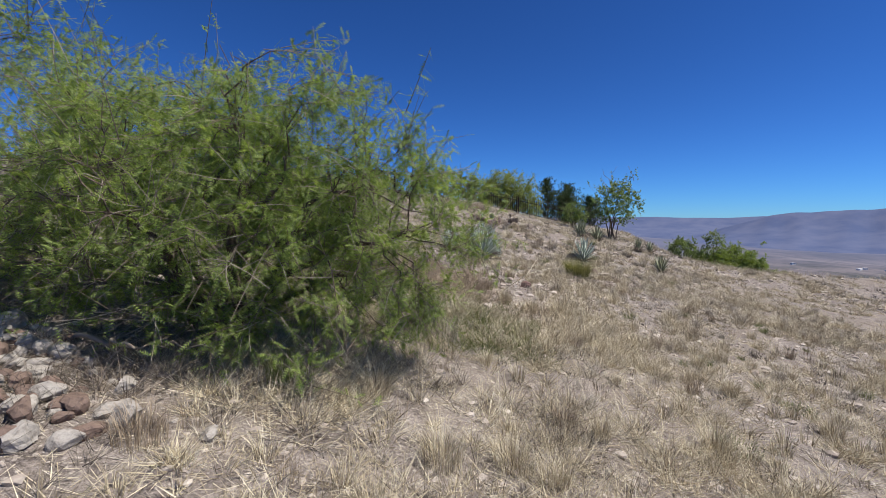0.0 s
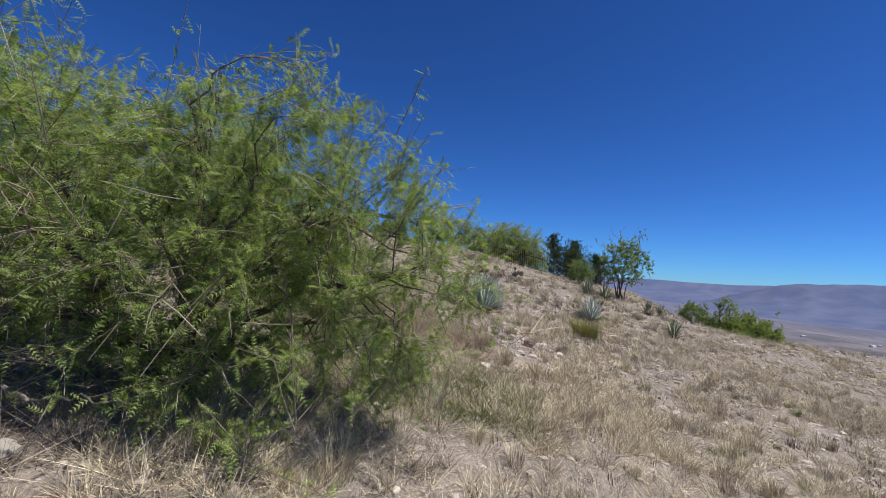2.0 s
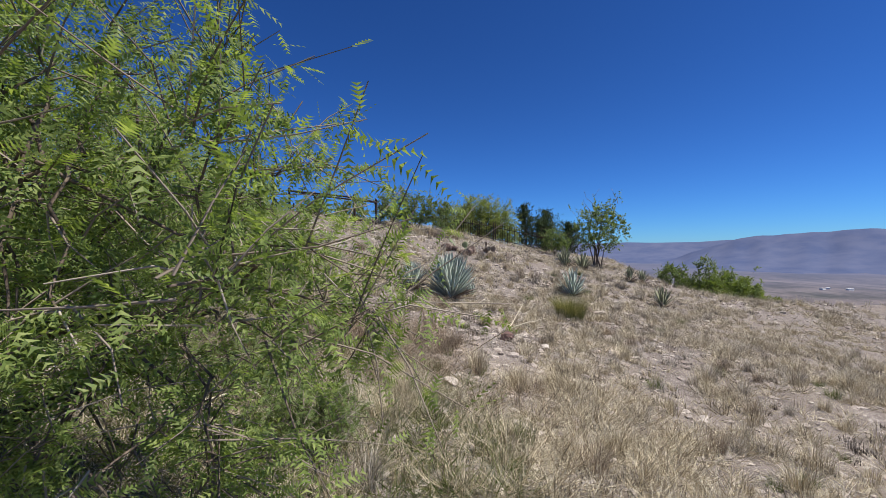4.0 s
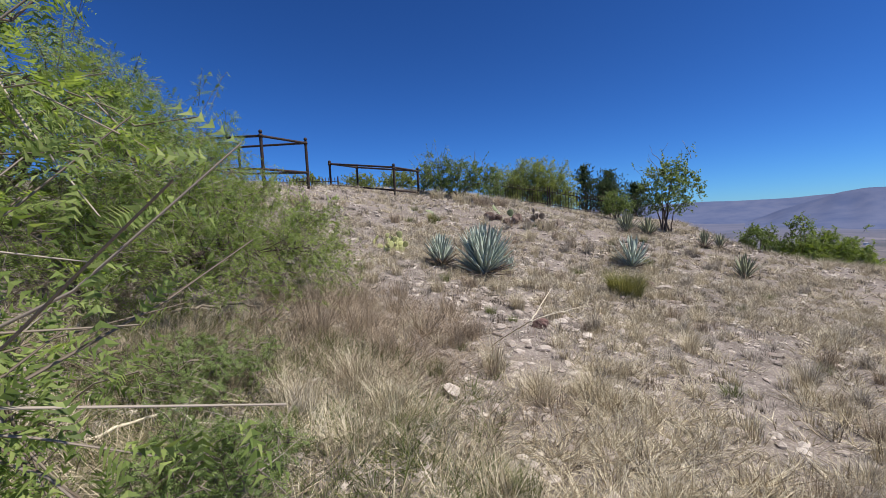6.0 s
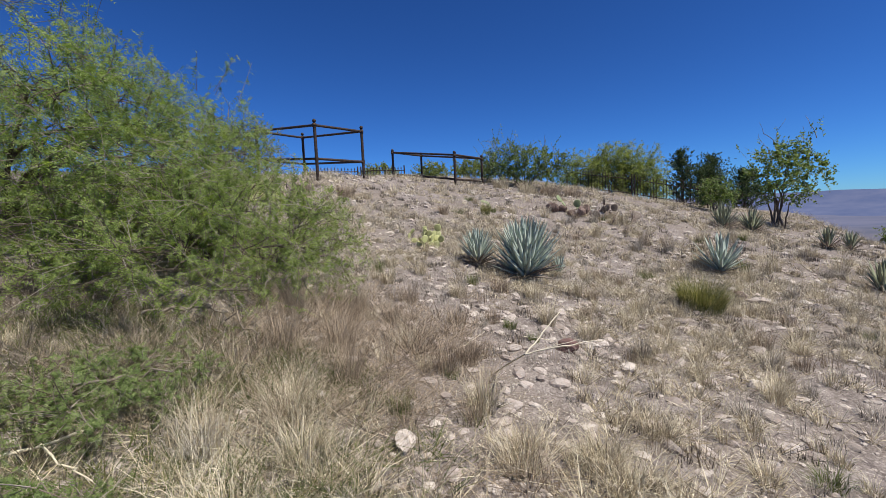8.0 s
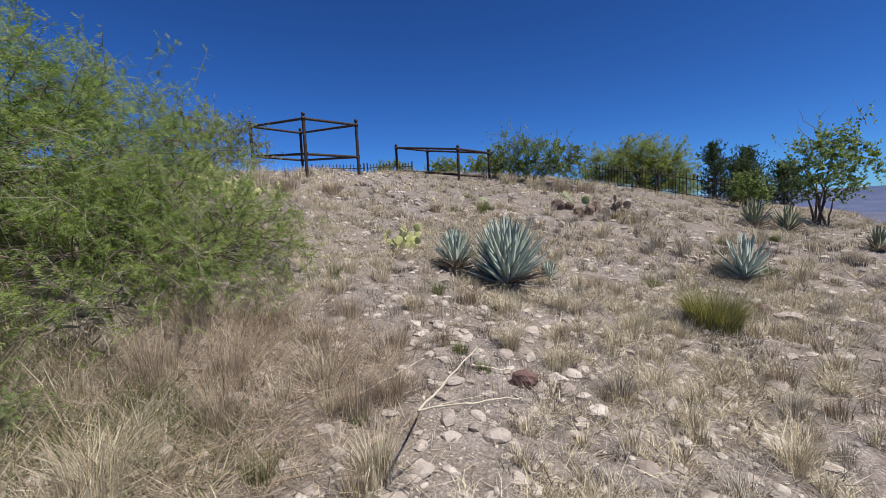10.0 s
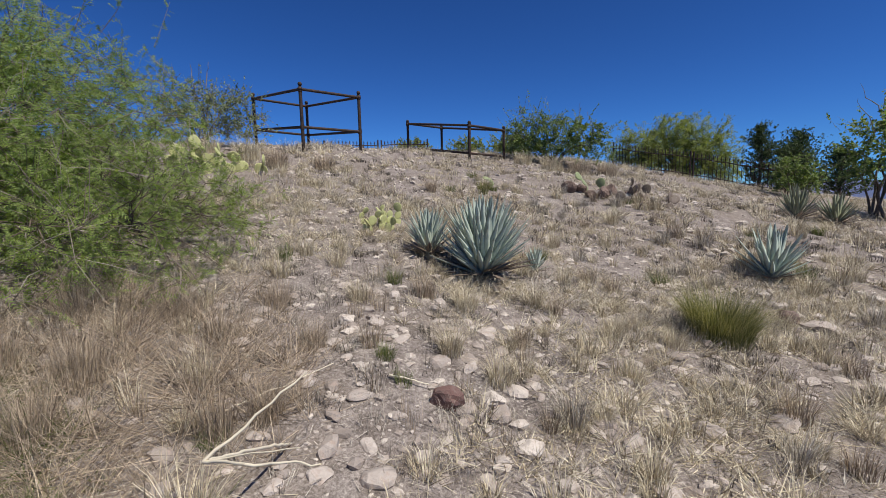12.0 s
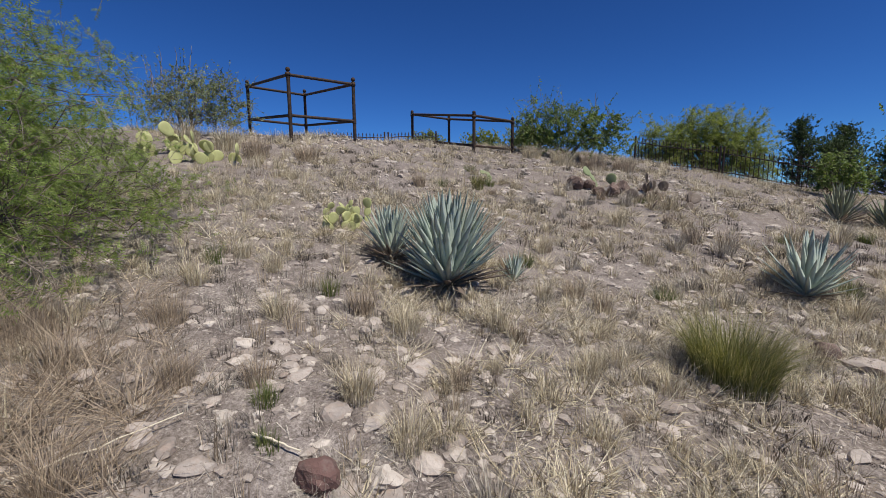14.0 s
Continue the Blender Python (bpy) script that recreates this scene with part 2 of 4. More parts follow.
M_AGAVE_DULL = succulent_material("dull_agave_leaf", [(0.15, (0.13, 0.15, 0.09)), (0.5, (0.23, 0.25, 0.16)), (0.9, (0.36, 0.36, 0.25))], 7)
M_AGAVE_DRY = succulent_material("agave_dry", [(0.2, (0.1, 0.08, 0.06)), (0.6, (0.22, 0.17, 0.13)), (0.9, (0.34, 0.28, 0.22))], 7)
M_PEAR = succulent_material("cactus_pad", [(0.15, (0.25, 0.27, 0.1)), (0.5, (0.45, 0.46, 0.2)), (0.9, (0.62, 0.61, 0.32))], 9)
M_PEAR_DULL = succulent_material("dull_cactus_pad", [(0.15, (0.12, 0.15, 0.07)), (0.5, (0.23, 0.27, 0.13)), (0.9, (0.36, 0.38, 0.2))], 9)
M_SPINE = straw_material("cactus_spine", [(0.2, (0.45, 0.38, 0.25)), (0.8, (0.7, 0.62, 0.45))])
M_IRON = iron_material()
M_JUNIPER = leaf_material("juniper_needle", [(0.2, (0.035, 0.055, 0.024)), (0.6, (0.07, 0.105, 0.04)), (0.9, (0.12, 0.155, 0.06))], 0.2)
M_SHRUB = leaf_material("shrub_leaf", [(0.15, (0.08, 0.12, 0.035)), (0.5, (0.165, 0.23, 0.075)), (0.9, (0.31, 0.36, 0.15))], 0.4)
M_GREYLEAF = leaf_material("grey_green_leaf", [(0.15, (0.1, 0.125, 0.06)), (0.5, (0.2, 0.235, 0.115)), (0.9, (0.36, 0.385, 0.22))], 0.35)
M_PALO = leaf_material("pale_green_twig", [(0.15, (0.12, 0.15, 0.05)), (0.5, (0.215, 0.255, 0.085)), (0.9, (0.35, 0.37, 0.15))], 0.5)
M_BUSHFAR = leaf_material("bright_mesquite_leaf", [(0.15, (0.1, 0.14, 0.035)), (0.5, (0.165, 0.22, 0.06)), (0.9, (0.26, 0.31, 0.1))], 0.45)
M_STALK = straw_material("bleached_stalk", [(0.2, (0.62, 0.54, 0.4)), (0.8, (0.76, 0.69, 0.54))])


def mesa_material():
    k = Mat("haze_blue_mesa", 1.0, spec=0.0)
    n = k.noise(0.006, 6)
    # The haze of distance is painted in as a blue-purple base colour.
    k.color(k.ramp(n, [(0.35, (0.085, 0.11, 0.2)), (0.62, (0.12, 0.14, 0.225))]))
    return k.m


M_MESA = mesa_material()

# ---- ground and distance ----
GN = 300
u = np.linspace(-1, 1, GN + 1)
span = 3.2 * np.sinh(u * math.asinh(4700 / 3.2))
gx, gy = np.meshgrid(span + 1.6, span + 8.0)
gv = np.stack([gx.ravel(), gy.ravel(), height(gx, gy).ravel()], 1)
gi = (np.arange(GN)[:, None] * (GN + 1) + np.arange(GN)[None]).ravel()
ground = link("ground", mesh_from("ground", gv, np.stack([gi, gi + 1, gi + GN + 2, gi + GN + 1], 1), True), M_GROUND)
tagged(ground, "stony tan hillside soil above a wide scrubby valley", "ground", kind="structure")


def mesa(name, radius, az0, az1, top, foot, label, seed):
    """A flat-topped tableland along an arc, with a steep rim and a talus slope below."""
    n = 160
    az = np.radians(np.linspace(az0, az1, n))
    t = np.linspace(0, 1, n)
    rough = 3.5 * np.sin(t * 41 + seed) + 2.5 * np.sin(t * 97 + 2 * seed) + 1.5 * np.sin(t * 211 + seed)
    crest = np.array([top(math.degrees(a)) for a in az]) + rough
    rows = []
    for k, (dr, hz) in enumerate(((300, 0.99), (40, 1.0), (0, 0.99), (-90, 0.8), (-300, 0.5), (-650, 0.2), (-1000, 0.0))):
        gully = (60 * np.sin(t * 63 + seed * k) + 40 * np.sin(t * 140 + k)) * (0.0 if k < 4 else 0.6)
        r = radius + dr + gully
        z = foot + (crest - foot) * hz
        rows.append(np.stack([r * np.sin(az), r * np.cos(az), z], 1))
    V = np.concatenate(rows)
    i = (np.arange(len(rows) - 1)[:, None] * n + np.arange(n - 1)[None]).ravel()
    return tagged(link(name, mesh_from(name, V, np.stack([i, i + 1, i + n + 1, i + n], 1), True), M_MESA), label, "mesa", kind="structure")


def low_top(a):
    return 34 + 6 * math.sin(a * 0.35) - 10 * max(0.0, min(1.0, (14 - a) / 20))


def high_top(a):
    s = max(0.0, min(1.0, (a - 27) / 14))
    return -139 + 205 * s * s * (3 - 2 * s) + 14 * max(0.0, min(1.0, (a - 41) / 6))


mesa("backdrop", 4200, -70, 100, low_top, -140, "long flat-topped mesa on the far horizon, coloured haze blue", 1.3)
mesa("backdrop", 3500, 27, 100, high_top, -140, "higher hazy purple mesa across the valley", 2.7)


# ---- rocks ----
def rock_arrays(rng, size, squash=0.6, cuts=7, level=2):
    """A broken stone: an icosphere cut by random planes."""
    bm = bmesh.new()
    bmesh.ops.create_icosphere(bm, subdivisions=level, radius=1.0)
    co = np.array([v.co[:] for v in bm.verts])
    faces = np.array([[v.index for v in f.verts] for f in bm.faces])
    bm.free()
    for _ in range(cuts):
        n = rng.normal(size=3)
        n /= np.linalg.norm(n)
        d = rng.uniform(0.55, 0.85)
        over = np.maximum(0, co @ n - d)
        co = co - over[:, None] * n * 0.92
    co *= 1 + 0.05 * rng.normal(size=(len(co), 1))
    return co * np.array([1, rng.uniform(0.6, 0.95), squash]) * size, faces


def rock(name, x, y, size, material, label, seed, squash=0.6, sink=0.25, rz=0.0, group=""):
    V, F = rock_arrays(np.random.default_rng(seed), size, squash, 9, 3)
    ob = link(name, mesh_from(name, V, F), material)
    ob.matrix_basis = pose(x, y, on_ground(x, y) + size * squash * (1 - 2 * sink) * 0.8, 0, 0, rz)
    return tagged(ob, label, "rock", group)


# ---- grass and weeds ----
def blades(rng, x, y, count, length, width, spread, bend, seg=2, z0=0.0):
    """Blades of grass tufts: arrays of tuft places and sizes. Each blade is a curved strip. Returns verts and triangles."""
    idx = np.repeat(np.arange(len(x)), count)
    n = len(idx)
    az = rng.uniform(0, 2 * np.pi, n)
    rr = spread[idx] * np.sqrt(rng.uniform(0, 1, n)) * 0.5
    bx, by = x[idx] + rr * np.cos(az), y[idx] + rr * np.sin(az)
    bz = height(bx, by) - 0.01 + z0
    L = length[idx] * rng.uniform(0.45, 1.1, n)
    lean = np.clip(bend[idx] * rng.uniform(0.2, 1.3, n), 0, 1.5)
    a2 = az + rng.normal(0, 0.5, n)
    out = np.stack([np.cos(a2), np.sin(a2), np.zeros(n)], 1)
    side = np.stack([-np.sin(a2 + rng.normal(0, 0.8, n)), np.cos(a2), rng.normal(0, 0.2, n)], 1)
    w = width[idx] * rng.uniform(0.6, 1.2, n)
    p = np.stack([bx, by, bz], 1)
    V = [p - side * w[:, None] / 2, p + side * w[:, None] / 2]
    th = lean * 0.35
    for s in range(1, seg + 1):
        d = out * np.sin(th)[:, None]
        d[:, 2] = np.cos(th)
        p = p + d * (L / seg)[:, None]
        th = th + lean * 0.75
        ws = w * (1 - s / seg) * 0.8
        if s < seg:
            V += [p - side * ws[:, None] / 2, p + side * ws[:, None] / 2]
        else:
            V.append(p)
    V = np.stack(V, 1)
    m = V.shape[1]
    tri = []
    for s in range(seg - 1):
        q = 2 * s
        tri += [(q, q + 1, q + 3), (q, q + 3, q + 2)]
    tri.append((m - 3, m - 2, m - 1))
    F = (np.arange(n)[:, None, None] * m + np.array(tri)[None]).reshape(-1, 3)
    return V.reshape(-1, 3), F


def tuft(name, x, y, material, label, category, n, length, width, spread, bend, seed, seg=3, group=""):
    """A tuft of grass that can be told apart, as a thing of its own."""
    rng = np.random.default_rng(seed)
    V, F = blades(rng, np.array([x]), np.array([y]), np.array([n]), np.array([length]), np.array([width]), np.array([spread]), np.array([bend]), seg)
    z = on_ground(x, y)
    ob = link(name, mesh_from(name, V - np.array([x, y, z]), F), material)
    ob.matrix_basis = pose(x, y, z)
    return tagged(ob, label, category, group)


def patchy(x, y, s, k):
    return np.sin(x * s + 1.7 * np.sin(y * s * 0.7 + k)) * np.sin(y * s * 1.1 + 1.3 * np.sin(x * s * 0.8 + 2 * k))


def scatter(rng, n, x0, x1, y0, y1):
    return rng.uniform(x0, x1, n), rng.uniform(y0, y1, n)


def under_trees(x, y):
    outcrop = np.hypot((x + 2.3) / 0.75, (y - 2.45) / 0.55) < 1
    return outcrop | (np.hypot((x + 2.3) / 2.0, (y - 4.4) / 1.3) < 1) | (np.hypot((x + 3.0) / 1.7, (y - 7.7) / 1.5) < 1)


def grass_field(name, material, label, seed, n, box, count, length, width, spread, bend, keep):
    rng = np.random.default_rng(seed)
    x, y = scatter(rng, n, *box)
    ok = keep(x, y, rng)
    x, y = x[ok], y[ok]
    k = len(x)
    size = rng.uniform(0.6, 1.25, k)
    V, F = blades(rng, x, y, rng.integers(count[0], count[1], k), length * size, np.full(k, width), spread * size, np.full(k, bend) * rng.uniform(0.6, 1.3, k), 2)
    return tagged(link(name, mesh_from(name, V, F), material), label, "grass", kind="stuff")


def keep_near(x, y, rng):
    gravel = bump_at(x, y, 0.3, 8.3, 0.9, 0.75) + bump_at(x, y, 0.9, 6.3, 0.6, 0.5)
    return (rng.uniform(0, 1, len(x)) < 0.62 + 0.45 * patchy(x, y, 1.1, 0.4) - gravel) & ~under_trees(x, y)


def keep_thin(x, y, rng):
    return (rng.uniform(0, 1, len(x)) < 0.5 + 0.5 * patchy(x, y, 0.9, 2.1)) & ~under_trees(x, y)


def keep_left(x, y, rng):
    return rng.uniform(0, 1, len(x)) < 0.55 + 0.5 * patchy(x, y, 1.7, 1.1) - 0.5 * (x > 1.6)


def straw_mat(name, material, label, seed, n, box, lo, hi, width, clump, keep):
    """Fine single stems standing and leaning in soft clumps, as a carpet."""
    rng = np.random.default_rng(seed)
    cx, cy = scatter(rng, n // clump, *box)
    ok = keep(cx, cy, rng)
    cx, cy = cx[ok], cy[ok]
    k = np.repeat(np.arange(len(cx)), clump)
    big = rng.uniform(0.5, 1.3, len(cx))[k]
    n = len(k)
    off = rng.normal(0, 0.045, (n, 2)) * big[:, None]
    x, y = cx[k] + off[:, 0], cy[k] + off[:, 1]
    z = height(x, y)
    L = rng.uniform(lo, hi, n) * big
    d = np.stack([off[:, 0] * 9 + rng.normal(0, 0.35, n), off[:, 1] * 9 + rng.normal(0, 0.35, n), rng.uniform(0.06, 0.75, n)], 1)
    d /= np.linalg.norm(d, axis=1)[:, None]
    side = np.cross(d, rng.normal(size=(n, 3)))
    side *= (width * rng.uniform(0.5, 1.2, n) / 2 / np.linalg.norm(side, axis=1))[:, None]
    b = np.stack([x, y, z - 0.005], 1)
    V = np.stack([b - side, b + side, b + d * L[:, None]], 1).reshape(-1, 3)
    return tagged(link(name, mesh_from(name, V, np.arange(3 * n).reshape(-1, 3)), material), label, "grass", kind="stuff")


def keep_carpet(x, y, rng):
    gravel = bump_at(x, y, 0.2, 8.3, 1.0, 0.95) + bump_at(x, y, 0.85, 6.4, 0.5, 0.7) + bump_at(x, y, 3.2, 8.0, 0.7, 0.35) + bump_at(x, y, 2.6, 3.2, 0.7, 0.5)
    return (rng.uniform(0, 1, len(x)) < 0.42 + 0.55 * patchy(x, y, 1.3, 0.7) + 0.6 * patchy(x, y, 3.1, 1.7) - gravel) & ~under_trees(x, y)


def keep_far(x, y, rng):
    return rng.uniform(0, 1, len(x)) < 0.5 + 0.4 * patchy(x, y, 0.9, 1.9) + 0.4 * patchy(x, y, 2.3, 0.9)


def keep_thicket(x, y, rng):
    return rng.uniform(0, 1, len(x)) < bump_at(x, y, -0.45, 6.95, 0.72, 0.95) + 0.2 * patchy(x, y, 2.3, 0.6)


straw_mat("dry_grass", M_STRAW, "carpet of fine straw-coloured dry grass on the near slope", 16, 250000, (-3.5, 7.5, 0.6, 12.5), 0.06, 0.22, 0.0065, 50, keep_carpet)
straw_mat("dry_grass", M_GREYSTRAW, "carpet of grey dry grass on the near slope", 17, 170000, (-3.5, 7.5, 0.6, 12.5), 0.04, 0.17, 0.0065, 40, keep_carpet)
straw_mat("dry_grass", M_STRAW, "carpet of pale dry grass on the side slope", 18, 120000, (7, 19, 2, 15), 0.08, 0.28, 0.01, 45, keep_far)
straw_mat("dry_grass", M_STRAW, "carpet of pale dry grass on the upper slope", 19, 130000, (-9, 13, 12, 25), 0.08, 0.28, 0.01, 45, keep_far)
def keep_open(x, y, rng):
    return (rng.uniform(0, 1, len(x)) < 0.4 + 0.55 * patchy(x, y, 1.7, 2.3) + 0.5 * patchy(x, y, 4.1, 0.2)) & ((x > 1.6) | (y > 9.5)) & ~under_trees(x, y)


straw_mat("dry_grass", M_STRAW, "soft pale dry grass over the open slope", 25, 170000, (-1.5, 8.5, 1.2, 14), 0.06, 0.24, 0.007, 40, keep_open)
def keep_edge(x, y, rng):
    gravel = bump_at(x, y, 0.9, 6.5, 0.5, 0.7)
    return rng.uniform(0, 1, len(x)) < 0.7 + 0.35 * patchy(x, y, 2.1, 1.2) - gravel


straw_mat("dry_grass", M_STRAW, "thick pale straw between the mesquites", 26, 30000, (-1.6, 2.5, 4.4, 6.5), 0.1, 0.3, 0.006, 40, keep_edge)
straw_mat("green_weeds", M_GREEN, "low green weeds growing through the straw", 27, 46000, (-2.6, 1.0, 4.2, 6.8), 0.06, 0.24, 0.006, 40, keep_edge)
straw_mat("dry_weeds", M_BROWN, "thicket of thin brown weeds below the mesquite", 20, 60000, (-2.4, 1.4, 5.4, 9.2), 0.16, 0.46, 0.0045, 40, keep_thicket)
straw_mat("dry_twigs", M_TWIG, "tangle of dead grey twigs under the mesquites", 23, 34000, (-4.6, 0.2, 2.3, 4.9), 0.1, 0.34, 0.006, 40, keep_far)
straw_mat("dry_twigs", M_TWIG, "dead grey twigs below the broad mesquite", 24, 16000, (-3.5, -0.6, 5.3, 7.2), 0.1, 0.34, 0.006, 40, keep_far)
grass_field("dry_grass", M_STRAW, "dry straw-coloured bunch grass scattered over the near slope", 11, 1200, (-4, 9, 0.3, 13), (40, 90), 0.24, 0.006, 0.12, 1.2, keep_near)
grass_field("dry_grass", M_GREYSTRAW, "grey matted dry grass lying on the near slope", 12, 2300, (-4, 9, 0.3, 13), (20, 46), 0.18, 0.004, 0.12, 1.3, keep_thin)
grass_field("dry_grass", M_STRAW, "straw-coloured grass tufts on the far slope", 13, 2400, (-8, 18, 11, 26), (16, 34), 0.28, 0.009, 0.2, 1.1, keep_thin)
grass_field("dry_weeds", M_BROWN, "reddish brown dry weeds on the near slope", 15, 620, (-3.5, 6, 1.0, 13), (20, 44), 0.27, 0.0035, 0.13, 0.5, keep_left)


straw_mat("dry_grass", M_STRAW, "matted pale straw lying on the foot of the slope", 36, 42000, (-1.7, 2.6, 1.6, 4.2), 0.1, 0.32, 0.0045, 35, keep_far)
straw_mat("dry_twigs", M_THATCH, "dark twigs and dead stems strewn at the mesquite's foot", 37, 16000, (-3.2, 1.2, 1.7, 3.4), 0.06, 0.24, 0.005, 30, keep_far)
# Dead grass crowns, coloured dark to put shaded gaps among the tufts.
grass_field("shade_dark_thatch", M_THATCH, "dead grass crowns near the soil, dark grey for shade between tufts", 28, 2600, (-3.5, 8, 0.8, 14), (22, 44), 0.1, 0.008, 0.13, 1.1, keep_thin)
grass_field("shade_dark_thatch", M_THATCH, "dead grass crowns on the upper slope, dark for shade between tufts", 29, 1500, (-6, 14, 12, 22), (22, 40), 0.16, 0.012, 0.2, 1.0, keep_far)


def litter(name, seed, n, box, material, label, lo, hi, w):
    """Broken stems lying loose on the soil."""
    rng = np.random.default_rng(seed)
    x, y = scatter(rng, n, *box)
    L, a = rng.uniform(lo, hi, n), rng.uniform(0, 2 * np.pi, n)
    dx, dy = np.cos(a) * L / 2, np.sin(a) * L / 2
    px, py = -np.sin(a) * w / 2, np.cos(a) * w / 2
    h = rng.uniform(0.004, 0.03, (n, 2))
    za, zb = height(x - dx, y - dy) + h[:, 0], height(x + dx, y + dy) + h[:, 1]
    V = np.stack([np.stack([x - dx - px, y - dy - py, za], 1), np.stack([x - dx + px, y - dy + py, za], 1), np.stack([x + dx, y + dy, zb], 1)], 1)
    return tagged(link(name, mesh_from(name, V.reshape(-1, 3), np.arange(3 * n).reshape(-1, 3)), material), label, "dry stems", kind="stuff")


litter("straw_litter", 21, 26000, (-4, 9, 0.3, 13), M_GREYSTRAW, "broken grey straw strewn on the soil", 0.03, 0.14, 0.004)
litter("straw_litter", 22, 9000, (-4, 3, 0.3, 7), M_STRAW, "pale fallen straw under the bushes", 0.06, 0.22, 0.0035)


# ---- loose stones ----
def gravel(name, seed, n, box, lo, hi, label):
    """Loose gravel in one mesh: small faceted stones pressed into the soil."""
    rng = np.random.default_rng(seed)
    shapes = [rock_arrays(rng, 1.0, 0.55, 6, 1) for _ in range(10)]
    x, y = scatter(rng, n, *box)
    ok = rng.uniform(0, 1, n) < 0.6 + 0.4 * patchy(x, y, 0.8, 0.9)
    x, y = x[ok], y[ok]
    n = len(x)
    size = lo * (hi / lo) ** (rng.uniform(0, 1, n) ** 2.2)
    a, kind = rng.uniform(0, 2 * np.pi, n), rng.integers(0, 10, n)
    z = height(x, y) + size * rng.uniform(-0.15, 0.15, n)
    Vs, Fs, base = [], [], 0
    for k, (V, F) in enumerate(shapes):
        m = kind == k
        c, s = np.cos(a[m])[:, None], np.sin(a[m])[:, None]
        P = np.stack([V[None, :, 0] * c - V[None, :, 1] * s, V[None, :, 0] * s + V[None, :, 1] * c, np.repeat(V[None, :, 2], m.sum(), 0)], -1) * size[m][:, None, None]
        P += np.stack([x[m], y[m], z[m]], 1)[:, None]
        Fs.append((F[None] + (np.arange(m.sum()) * len(V))[:, None, None] + base).reshape(-1, 3))
        Vs.append(P.reshape(-1, 3))
        base += len(V) * m.sum()
    return tagged(link(name, mesh_from(name, np.concatenate(Vs), np.concatenate(Fs)), M_ROCK), label, "gravel", kind="stuff")


gravel("gravel", 31, 14000, (-3.0, 6.5, 0.8, 12), 0.009, 0.065, "loose pale gravel over the near slope")
gravel("gravel", 33, 5200, (-2.2, 7.0, 4.5, 13.5), 0.018, 0.075, "pale fist-sized stones strewn over the slope")
gravel("gravel", 32, 6500, (-6, 15, 10.5, 20), 0.02, 0.12, "scattered pale stones on the far slope")

ORNG = np.random.default_rng(400)
for k in range(78):
    t = ORNG.uniform(0, 1)
    x, y = -2.95 + 1.05 * t + ORNG.normal(0, 0.16), 2.85 - 0.7 * t + ORNG.normal(0, 0.16)
    sz = ORNG.uniform(0.035, 0.105)
    dark = k % 3 == 2
    rock("boulder", x, y, sz, M_BASALT if dark else M_OUTCROP, "dark cracked rock among pale limestone" if dark else "broken pale limestone rock at the mesquite's edge",
         410 + k, ORNG.uniform(0.45, 0.85), 0.2, ORNG.uniform(0, 360), "limestone outcrop")
rock("boulder", -1.82, 2.12, 0.1, M_BASALT, "dark brown flat rock among dry weeds", 46, 0.5, 0.25, 60)
rock("rock", 1.55, 7.95, 0.115, M_RED, "dark red angular rock on the gravel", 51, 0.75, 0.25, 30)
rock("rock", 0.47, 8.42, 0.085, M_ROCK, "oval pale limestone on the gravel", 52, 0.6, 0.2, 60)
rock("rock", 0.6, 8.33, 0.06, M_ROCK, "small pale limestone beside an oval stone", 53, 0.6, 0.2, 60)
rock("rock", 0.66, 6.15, 0.11, M_ROCK, "long pale wedge of limestone", 54, 0.5, 0.2, 100)
rock("rock", 1.78, 8.1, 0.085, M_ROCK, "pale rounded stone beside the red rock", 55, 0.6, 0.2, 10)
rock("rock", 2.05, 7.85, 0.1, M_ROCK, "greenish grey stone half sunk in gravel", 56, 0.5, 0.3, 50)
rock("rock", 3.95, 11.1, 0.13, M_BASALT, "dark shaded rock beside a pale slab", 57, 0.8, 0.25, 30)
rock("rock", 4.22, 11.02, 0.2, M_STONE, "flat brown slab of rock in dry grass", 58, 0.4, 0.25, 150)
rock("rock", 3.1, 7.95, 0.12, M_ROCK, "pale flat stone on the side slope", 59, 0.4, 0.25, 150)
rock("rock", 3.4, 8.9, 0.11, M_STONE, "brown flat stone on the side slope", 60, 0.4, 0.25, 110)
rock("rock", 2.95, 8.6, 0.1, M_STONE, "grey angular stone among dry straw", 61, 0.5, 0.25, 10)
for k in range(26):
    rock("outcrop_rock", 2.1 + ORNG.normal(0, 0.42), 15.2 + ORNG.normal(0, 0.22), ORNG.uniform(0.06, 0.15), M_OUTCROP if k % 4 == 3 else M_BASALT,
         "pale broken rock in the dark outcrop" if k % 4 == 3 else "jagged dark brown outcrop rock on the slope", 620 + k, ORNG.uniform(0.7, 1.2), 0.1, ORNG.uniform(0, 360), "dark outcrop")


